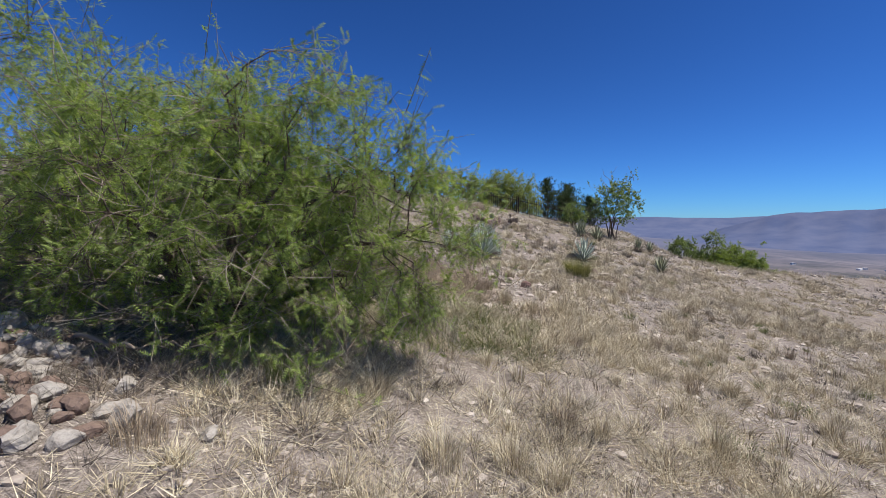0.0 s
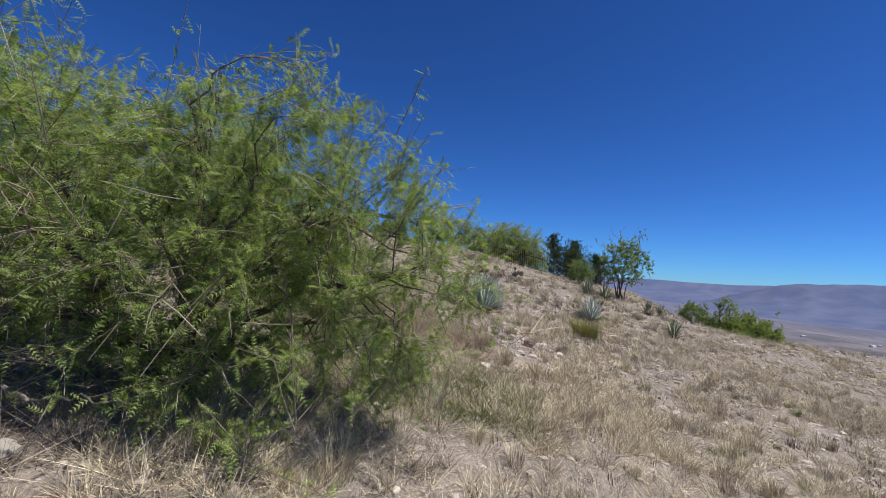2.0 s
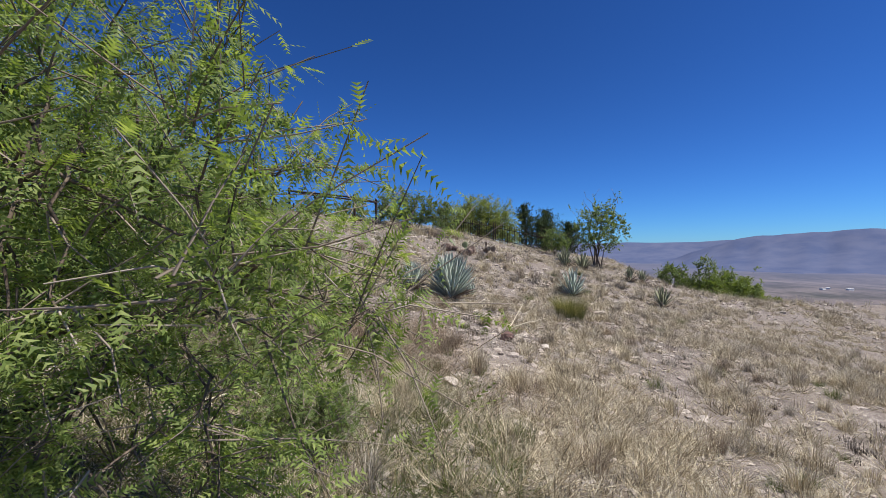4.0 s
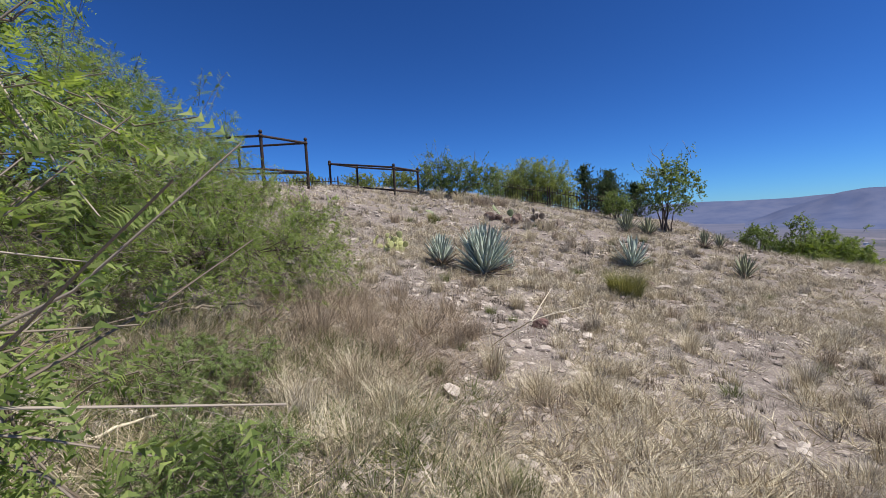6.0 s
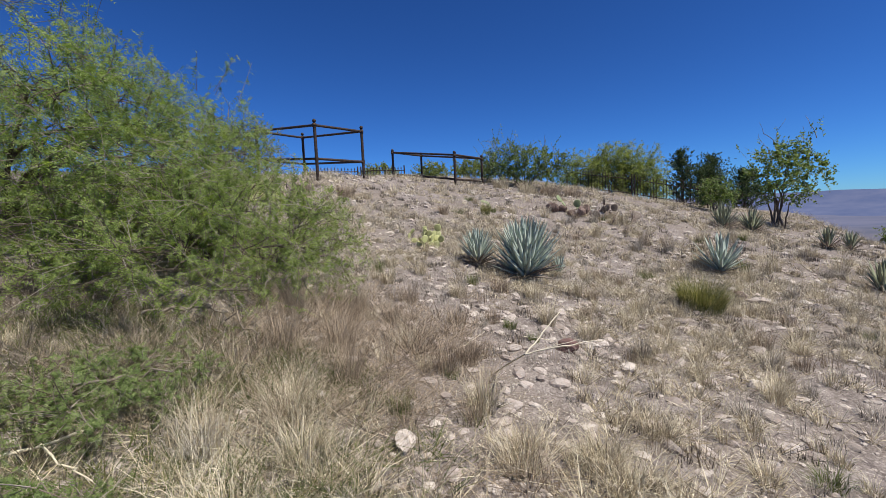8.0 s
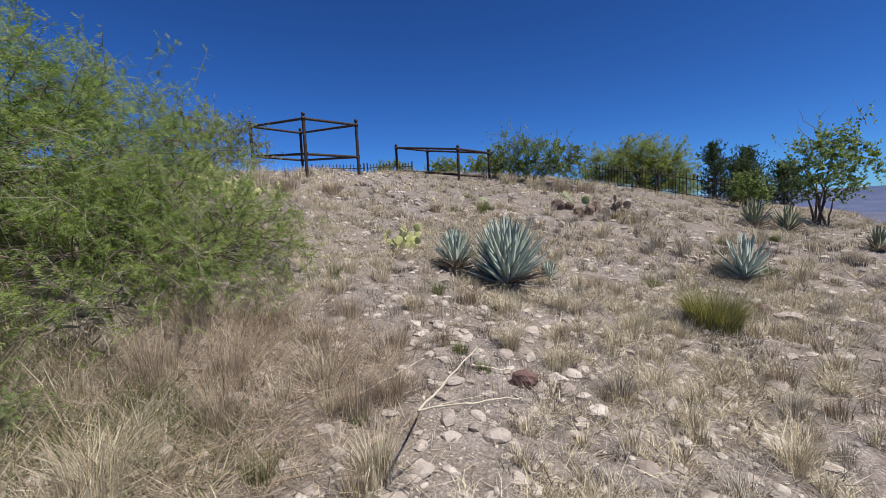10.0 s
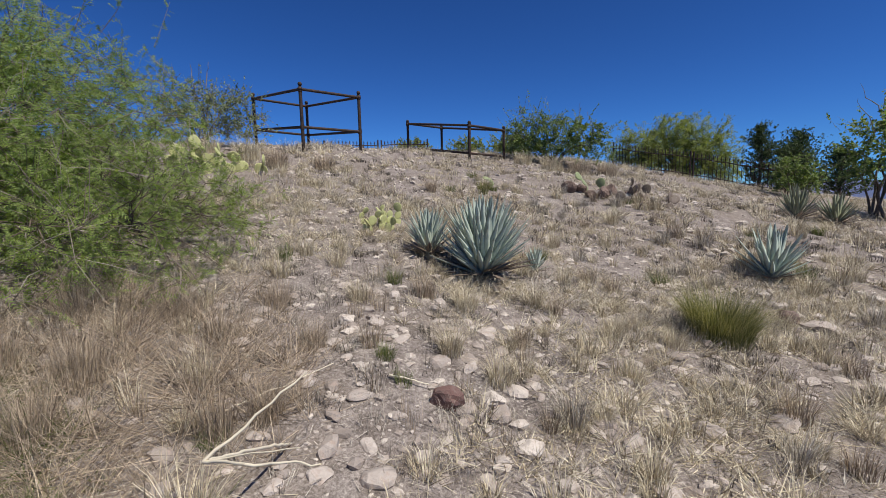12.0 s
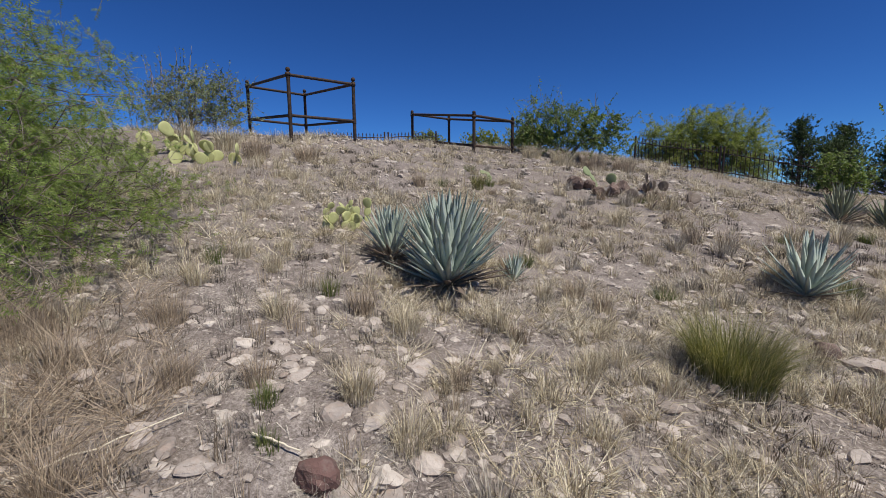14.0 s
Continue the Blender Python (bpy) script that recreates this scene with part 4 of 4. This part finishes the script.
def tree(name, label, category, seed, base, c, r, limbs=7, subs=8, twigs=6, girth=0.06, twig_len=0.4, droop=0.25, flat=-0.75,
         leaf=M_MESQ, bark=M_MESQ_BARK, feather=(10, 0.09, 7, 0.02, 0.4), broad=None, dead=0, shoots=0, box=3.0, bare=0.0):
    rng = np.random.default_rng(seed)
    bx, by = base
    bz = on_ground(bx, by)
    o = np.array([bx, by, bz])
    top = empty(name, bx, by, bz, label, category)
    groups, leafy = tree_lines(rng, o, c, r, limbs, subs, twigs, girth, twig_len, droop, flat, shoots, box)
    for g in groups:
        thick = [q for q in g if q[1] > 0.0045]
        V, F = tubes(thick, 5)
        limb = link("limb", mesh_from("limb", V - o, F, True), bark, top)
        thin = [(q[0][::2], q[1], q[2]) for q in g if q[1] <= 0.0045]
        if not thin:
            continue
        V, F = tubes(thin, 3)
        tagged(link("twig", mesh_from("twig", V - o, F, True), M_TWIG, limb), kind="stuff")
    if bare:
        lift = (leafy[:, 2, 2] - height(leafy[:, 2, 0], leafy[:, 2, 1])) / 2.2
        leafy = leafy[rng.uniform(0, 1, len(leafy)) < 1 - bare + bare * np.clip(lift, 0, 1) ** 0.8]
    if broad:
        V, F = broad_leaves(rng, leafy, *broad)
    else:
        V, F = feather_leaves(rng, leafy, *feather)
    V[:, 2] = np.maximum(V[:, 2], height(V[:, 0], V[:, 1]) + 0.02)
    tagged(link("crown", mesh_from("crown", V - o, F), leaf, top), kind="stuff")
    for a in crown_points(rng, dead, c, np.asarray(r) * 0.8, 0.8, 0.3):
        d = np.array([rng.normal(0, 0.3), rng.normal(0, 0.2), 0.8])
        V, F = tubes([(arch(a, a + d * rng.uniform(0.6, 1.1), 0.05, rng, 7, 0.1), 0.012, 0.003)], 5)
        link("dead_twig", mesh_from("dead_twig", V - o, F, True), M_TWIG, top, "bare grey twig")
    return top


tree("mesquite_tree", "large feathery green mesquite with many low dark limbs", "tree", 101, (-1.8, 3.75), (-1.75, 3.5, 1.42), (2.42, 1.05, 1.6),
     limbs=16, subs=14, twigs=14, girth=0.045, twig_len=0.3, droop=0.06, flat=-1, feather=(11, 0.1, 6, 0.018, 0.2), shoots=22, box=2.6, bare=0.6)
tree("mesquite_tree", "dense feathery mesquite beside the larger one", "tree", 102, (-4.6, 4.4), (-4.5, 4.2, 2.0), (2.3, 1.7, 1.95),
     limbs=11, subs=12, twigs=12, girth=0.05, twig_len=0.32, droop=0.06, flat=-1, feather=(8, 0.11, 6, 0.022, 0.15), shoots=8, bare=0.6)
tree("mesquite_tree", "broad low mesquite spreading over dry weeds", "tree", 103, (-2.8, 7.9), (-2.5, 7.85, 1.0), (2.3, 2.4, 1.65),
     limbs=13, subs=13, twigs=13, girth=0.042, twig_len=0.32, droop=0.06, flat=-1, feather=(11, 0.1, 5, 0.0195, 0.2), shoots=12, box=2.3, bare=0.5)
tree("mesquite_tree", "tall wide mesquite on the upper slope behind others", "tree", 104, (-5.2, 7.7), (-4.45, 7.85, 2.35), (3.1, 2.5, 2.0),
     limbs=15, subs=13, twigs=14, girth=0.05, twig_len=0.36, droop=0.05, flat=-1, feather=(11, 0.12, 4, 0.027, 0.15), shoots=26, box=2.2, bare=0.4)
tree("mesquite_sprig", "low leafy sprig among dead twigs", "bush", 113, (-1.25, 5.6), (-1.25, 5.75, 0.62), (0.85, 0.7, 0.22),
     limbs=8, subs=6, twigs=6, girth=0.01, twig_len=0.22, droop=0.0, flat=-1, leaf=M_SHRUB, feather=(7, 0.06, 5, 0.014, 0.0))
tree("mesquite_sprig", "low yellow-green sprig at the mesquite's edge", "bush", 115, (-0.35, 4.85), (-0.35, 4.8, 0.5), (0.45, 0.35, 0.25),
     limbs=7, subs=6, twigs=7, girth=0.012, twig_len=0.24, droop=0.0, flat=-1, leaf=M_SHRUB, feather=(7, 0.06, 5, 0.013, 0.0))
tree("shrub", "grey-green leafy shrub with bare twigs above", "shrub", 105, (-7.1, 12.9), (-6.9, 12.9, 3.35), (2.2, 0.9, 1.05),
     limbs=9, subs=10, twigs=10, girth=0.035, twig_len=0.35, droop=0.05, leaf=M_GREYLEAF, broad=(13, 0.045), dead=8, shoots=10)
tree("shrub", "dense green shrub beside the low railing", "shrub", 106, (0.1, 19.3), (0.2, 19.3, 2.9), (1.9, 0.9, 1.0),
     limbs=10, subs=10, twigs=9, girth=0.03, twig_len=0.35, droop=0.0, leaf=M_SHRUB, broad=(24, 0.05), dead=2, shoots=16)
tree("shrub", "leafy shrub touching the railing corner", "shrub", 107, (-0.9, 19.5), (-0.75, 19.5, 3.2), (0.95, 0.6, 1.15),
     limbs=6, subs=7, twigs=8, girth=0.025, twig_len=0.3, droop=0.0, leaf=M_SHRUB, broad=(14, 0.05), shoots=12)
tree("palo_verde", "large rounded pale green palo verde behind the fence", "tree", 108, (3.9, 27.6), (3.8, 27.6, 2.7), (3.3, 1.8, 2.35),
     limbs=12, subs=10, twigs=12, girth=0.08, twig_len=0.6, droop=-0.1, leaf=M_PALO, feather=(12, 0.22, 5, 0.045, 0.0), shoots=10, flat=-1, box=2.0)
tree("small_tree", "small open-crowned leafy tree with a bare dead twig", "tree", 109, (8.15, 20.4), (8.3, 20.4, 2.35), (1.5, 1.2, 1.45),
     limbs=7, subs=7, twigs=9, girth=0.042, twig_len=0.4, droop=0.0, flat=-0.9, leaf=M_SHRUB, broad=(13, 0.085), dead=5, shoots=14, box=2.0)
tree("mesquite_bush", "low bright green mesquite bush below the slope", "bush", 110, (13.4, 20.6), (13.6, 20.4, -0.8), (2.6, 1.5, 1.5),
     limbs=10, subs=10, twigs=10, girth=0.04, twig_len=0.5, leaf=M_BUSHFAR, feather=(14, 0.16, 4, 0.045, 0.1), shoots=4, box=2.0)
tree("bush", "dark green rounded bush beside a bright mesquite", "bush", 111, (11.5, 20.4), (11.5, 20.4, 0.1), (0.75, 0.7, 0.85),
     limbs=7, subs=7, twigs=8, girth=0.03, twig_len=0.3, droop=0.0, leaf=M_SHRUB, broad=(20, 0.055))
tree("sapling", "thin leafy sapling above a mesquite bush", "tree", 112, (12.7, 20.0), (12.7, 20.0, 0.5), (0.55, 0.5, 0.75),
     limbs=5, subs=5, twigs=5, girth=0.025, twig_len=0.3, droop=0.0, leaf=M_SHRUB, broad=(8, 0.07))
tree("bush", "dark leafy bush behind the tall dry agaves", "bush", 116, (6.9, 22.4), (6.9, 22.4, 1.75), (0.8, 0.7, 0.8),
     limbs=7, subs=7, twigs=8, girth=0.03, twig_len=0.3, droop=0.0, leaf=M_SHRUB, broad=(14, 0.065))
for k, (x, y, s) in enumerate(((-6.4, 28.5, 1.25), (-3.9, 28.5, 1.3), (-9.0, 27.0, 1.2))):
    tree("bush", "rounded green bush beyond the hilltop graves", "bush", 120 + k, (x, y), (x, y, on_ground(x, y) + 0.75 * s), (1.15 * s, 0.9, 0.7 * s),
         limbs=7, subs=7, twigs=6, girth=0.03, twig_len=0.4, droop=0.0, leaf=M_PALO, broad=(20, 0.09))
for k, (x, y, s) in enumerate(((17.5, 22.5, 0.9), (20.0, 23.0, 0.8), (22.5, 22.0, 0.9), (25.5, 23.5, 0.8), (19.0, 27.0, 1.1), (24.0, 28.0, 1.0))):
    tree("bush", "low dull green bush on the lower slope", "bush", 130 + k, (x, y), (x, y, on_ground(x, y) + 0.5 * s), (1.4 * s, 1.0, 0.6 * s),
         limbs=6, subs=6, twigs=6, girth=0.03, twig_len=0.4, droop=0.0, leaf=M_PALO, broad=(20, 0.1))


def juniper(x, y, tall, width, label, seed):
    """A dark conifer: a straight trunk and upswept sprays of scale leaves in a ragged cone."""
    rng = np.random.default_rng(seed)
    z = on_ground(x, y)
    top = empty("juniper", x, y, z, label, "tree")
    V, F = tubes([(np.array([[0, 0, -0.1], [0.05, 0, tall * 0.5], [0, 0.03, tall * 0.97]]), 0.1, 0.015)], 7)
    link("trunk", mesh_from("trunk", V, F, True), M_MESQ_BARK, top)
    lines, tw = [], []
    for k in range(150):
        t = rng.uniform(0.04, 0.98)
        az = rng.uniform(0, 2 * np.pi)
        R = width * (1 - t) ** 0.75 * rng.uniform(0.35, 1.4) + 0.05
        a = np.array([0, 0, tall * t])
        b = np.array([R * math.cos(az), R * math.sin(az), tall * t + R * rng.uniform(0.2, 0.9)])
        line = arch(a, b, -0.05, rng, 5, 0.06)
        lines.append((line, 0.015, 0.005))
        for _ in range(5):
            s = line[rng.integers(1, 5)]
            tw.append(arch(s, s + rng.normal(0, 0.14, 3) + np.array([0.1 * math.cos(az), 0.1 * math.sin(az), 0.14]), 0, rng, 5, 0.08))
    V, F = tubes(lines, 4)
    link("branch", mesh_from("branch", V, F, True), M_MESQ_BARK, top)
    V, F = broad_leaves(rng, np.array(tw), 22, 0.075)
    link("crown", mesh_from("crown", V, F), M_JUNIPER, top)
    return top


juniper(8.45, 34.5, 3.6, 1.5, "dark green juniper with a ragged pointed crown", 141)
juniper(10.2, 34.8, 3.6, 1.5, "dark green juniper beside another", 142)
juniper(11.7, 34.0, 2.7, 1.5, "shorter dark juniper at the end of a row", 143)
juniper(9.4, 33.0, 2.4, 1.7, "low dark juniper behind the iron fence", 144)

# ---- far buildings in the valley ----
M_WALL = straw_material("white_render", [(0.2, (0.7, 0.68, 0.64)), (0.8, (0.82, 0.8, 0.76))])
M_ROOF = straw_material("pale_roofing", [(0.2, (0.5, 0.48, 0.46)), (0.8, (0.62, 0.6, 0.58))])


def shed(x, y, w, d, h, rz):
    z = on_ground(x, y)
    top = empty("building", x, y, z, "small white flat-roofed building in the distant valley", "building", "valley buildings", rz=rz)
    bm = bmesh.new()
    bmesh.ops.create_cube(bm, size=1.0, matrix=Matrix.Translation((0, 0, h / 2 - 1)) @ Matrix.Diagonal((w, d, h + 2, 1)))
    part("wall", bm, M_WALL, top, smooth=False)
    bm = bmesh.new()
    bmesh.ops.create_cube(bm, size=1.0, matrix=Matrix.Translation((0, 0, h + 0.2)) @ Matrix.Diagonal((w + 0.8, d + 0.8, 0.4, 1)))
    part("roof", bm, M_ROOF, top, smooth=False)


for x, y, w, d, h, rz in ((1045, 1060, 13, 8, 4, 20), (1075, 1075, 9, 8, 4, 60), (1110, 1050, 16, 8, 4, 5), (1010, 1220, 10, 8, 4, 0), (950, 1330, 12, 8, 4, 30)):
    shed(x, y, w, d, h, rz)

# ---- tufts and weeds that stand out ----
tuft("bear_grass", 3.22, 10.12, M_BEAR, "dense olive-green clump of wiry bear grass", "grass clump", 2400, 0.56, 0.0065, 0.5, 0.5, 151, 4)
tuft("grass_tuft", 1.1, 5.05, M_GREEN, "upright green grass tuft on the slope", "grass clump", 240, 0.26, 0.004, 0.12, 0.4, 152)
tuft("grass_tuft", 1.0, 8.15, M_GREEN, "short green grass tuft on gravel", "grass clump", 220, 0.15, 0.004, 0.13, 0.6, 153)
tuft("grass_tuft", 0.5, 6.45, M_GREEN, "green grass tuft beside a seeding weed", "grass clump", 260, 0.2, 0.004, 0.14, 0.6, 154)
tuft("grass_tuft", -1.15, 2.95, M_GREEN, "tall thin green weed at the edge of the mesquite", "grass clump", 300, 0.38, 0.004, 0.16, 0.35, 155)
tuft("grass_tuft", 2.5, 4.15, M_BROWN, "dark spiky dry weed on bare soil", "weed", 260, 0.24, 0.004, 0.14, 0.8, 156)
tuft("grass_tuft", -0.32, 13.95, M_BEAR, "round olive grass tuft below the low railing", "grass clump", 400, 0.34, 0.007, 0.2, 0.6, 157)
tuft("grass_tuft", -1.16, 13.3, M_BROWN, "brown dry grass tuft on the slope", "grass clump", 360, 0.34, 0.006, 0.2, 0.6, 158)
tuft("grass_tuft", 1.25, 7.95, M_GREEN, "small dark green grass tuft near the stalk", "grass clump", 160, 0.13, 0.004, 0.1, 0.5, 159)
tuft("grass_tuft", 3.6, 4.2, M_GREEN, "low green weed spreading on dry soil", "weed", 240, 0.12, 0.006, 0.3, 1.2, 160)
tuft("grass_tuft", 2.3, 3.2, M_GREEN, "low green weed on bare soil", "weed", 240, 0.14, 0.006, 0.3, 1.2, 161)
tuft("grass_tuft", -0.9, 9.2, M_GREEN, "green grass tuft at the mesquite's edge", "grass clump", 260, 0.24, 0.004, 0.16, 0.6, 162)
tuft("grass_tuft", 0.35, 9.35, M_GREEN, "yellow-green grass tuft below prickly pear", "grass clump", 220, 0.22, 0.004, 0.16, 0.7, 163)
for k, (x, y, n, h, w) in enumerate(((-0.16, 8.35, 420, 0.3, 0.22), (-0.55, 7.75, 520, 0.34, 0.3), (-0.25, 7.0, 520, 0.42, 0.26), (-0.62, 6.75, 520, 0.45, 0.26), (0.02, 6.65, 380, 0.38, 0.2),
                                      (0.5, 8.0, 380, 0.26, 0.2), (-1.6, 2.2, 460, 0.24, 0.26), (0.95, 3.2, 300, 0.24, 0.2), (2.0, 10.9, 300, 0.28, 0.2), (2.3, 10.7, 260, 0.26, 0.18), (1.75, 8.9, 240, 0.24, 0.14), (-0.9, 7.3, 460, 0.42, 0.26), (0.75, 7.35, 360, 0.26, 0.2))):
    tuft("brown_weed", x, y, M_BROWN, "twiggy reddish brown dry weed clump", "weed", n, h, 0.0035, w, 0.42, 170 + k, 3, "dry weed clumps")
for k, (x, y, n, h, w) in enumerate(((0.28, 8.85, 300, 0.32, 0.16), (1.15, 9.25, 420, 0.34, 0.2), (1.35, 8.45, 340, 0.34, 0.16), (1.75, 8.35, 340, 0.3, 0.18), (-0.05, 6.05, 420, 0.4, 0.26), (0.25, 5.75, 420, 0.38, 0.26), (-0.35, 5.7, 380, 0.36, 0.3),
                                      (0.15, 5.3, 380, 0.34, 0.3), (1.75, 6.35, 420, 0.3, 0.24), (2.1, 6.85, 320, 0.28, 0.18), (1.3, 6.2, 380, 0.28, 0.24), (0.45, 2.6, 420, 0.32, 0.26), (0.0, 2.5, 380, 0.34, 0.24), (-0.5, 3.1, 360, 0.34, 0.24), (2.55, 9.0, 260, 0.22, 0.16), (3.85, 10.9, 260, 0.24, 0.2), (2.85, 9.7, 240, 0.3, 0.16))):
    tuft("straw_tuft", x, y, M_STRAW, "dry straw-coloured bunch grass tuft", "grass clump", n, h, 0.004, w, 0.85, 200 + k, 3, "straw tufts")

# ---- bunch grass over the slope ----
TRNG = np.random.default_rng(501)
BUNCH = []
for k, (m, n, h, w, bend) in enumerate(((M_STRAW, 200, 0.22, 0.13, 1.0), (M_GREYSTRAW, 200, 0.18, 0.15, 1.3), (M_STRAW, 240, 0.28, 0.14, 0.8), (M_GREEN, 180, 0.17, 0.12, 0.8), (M_BROWN, 200, 0.24, 0.14, 0.5), (M_GREYSTRAW, 220, 0.24, 0.13, 0.8))):
    V, F = blades(TRNG, np.zeros(1), np.zeros(1), np.array([n]), np.array([h]), np.array([0.0045]), np.array([w]), np.array([bend]), 3)
    V[:, 2] -= height(V[:, 0] * 0, V[:, 1] * 0)
    me = mesh_from("bunch_grass", V, F)
    me.materials.append(m)
    BUNCH.append((me, "green-tinged bunch grass tuft on stony soil" if m is M_GREEN else "brown dry weed tuft on stony soil" if m is M_BROWN else "dry bunch grass tuft on stony soil"))
made = 0
while made < 360:
    x, y = (TRNG.uniform(-1.2, 7.0), TRNG.uniform(4.0, 15.5)) if made < 230 else (TRNG.uniform(0.7, 9.0), TRNG.uniform(3.0, 10.0))
    if bool(under_trees(np.array([x]), np.array([y]))[0]):
        continue
    s = TRNG.uniform(0.6, 1.35) * (1.25 if y > 11 else 1.0)
    k = int(TRNG.choice(6, p=(0.24, 0.2, 0.18, 0.1, 0.14, 0.14)))
    ob = new("bunch_grass", BUNCH[k][0])
    ob.matrix_basis = pose(x, y, on_ground(x, y) - 0.01, 0, 0, TRNG.uniform(0, 360)) @ Matrix.Diagonal((s, s, s * TRNG.uniform(0.8, 1.15), 1))
    tagged(ob, BUNCH[k][1], "grass clump", "slope tufts")
    made += 1
for k, (x, y, n, h, w) in enumerate(((-4.9, 12.3, 700, 0.55, 0.5), (-4.2, 12.4, 600, 0.5, 0.45), (-5.6, 11.9, 700, 0.6, 0.5), (-3.4, 12.9, 500, 0.4, 0.4), (0.3, 18.0, 700, 0.5, 0.6), (1.0, 18.2, 700, 0.5, 0.6), (-0.6, 18.3, 600, 0.45, 0.5), (1.7, 18.6, 600, 0.45, 0.5))):
    tuft("brush", x, y, M_BROWN if k % 2 else M_STRAW, "pale brown dry brush below the green shrubs", "weed", n, h, 0.008, w, 0.55, 520 + k, 3, "hilltop brush")

# ---- stones that can be told apart, set into the ground ----
SRNG = np.random.default_rng(301)
STONES = []
for k in range(8):
    V, F = rock_arrays(SRNG, 1.0, SRNG.uniform(0.35, 0.65), 7, 2)
    STONES.append(mesh_from("stone", V, F))
    STONES[-1].materials.append(M_STONE)
for k in range(300):
    if k < 150:
        x, y = SRNG.normal(0.6, 1.0), SRNG.normal(8.2, 0.8)
    else:
        x, y = SRNG.uniform(0.5, 4.5), SRNG.uniform(5.0, 11.5)
    s = 0.035 * 3.0 ** (SRNG.uniform(0, 1) ** 1.2)
    ob = link("stone", STONES[k % 8], None, ground)
    ob.matrix_basis = pose(x, y, on_ground(x, y) - s * 0.02, SRNG.normal(0, 8), SRNG.normal(0, 8), SRNG.uniform(0, 360)) @ Matrix.Diagonal((s, s, s, 1))
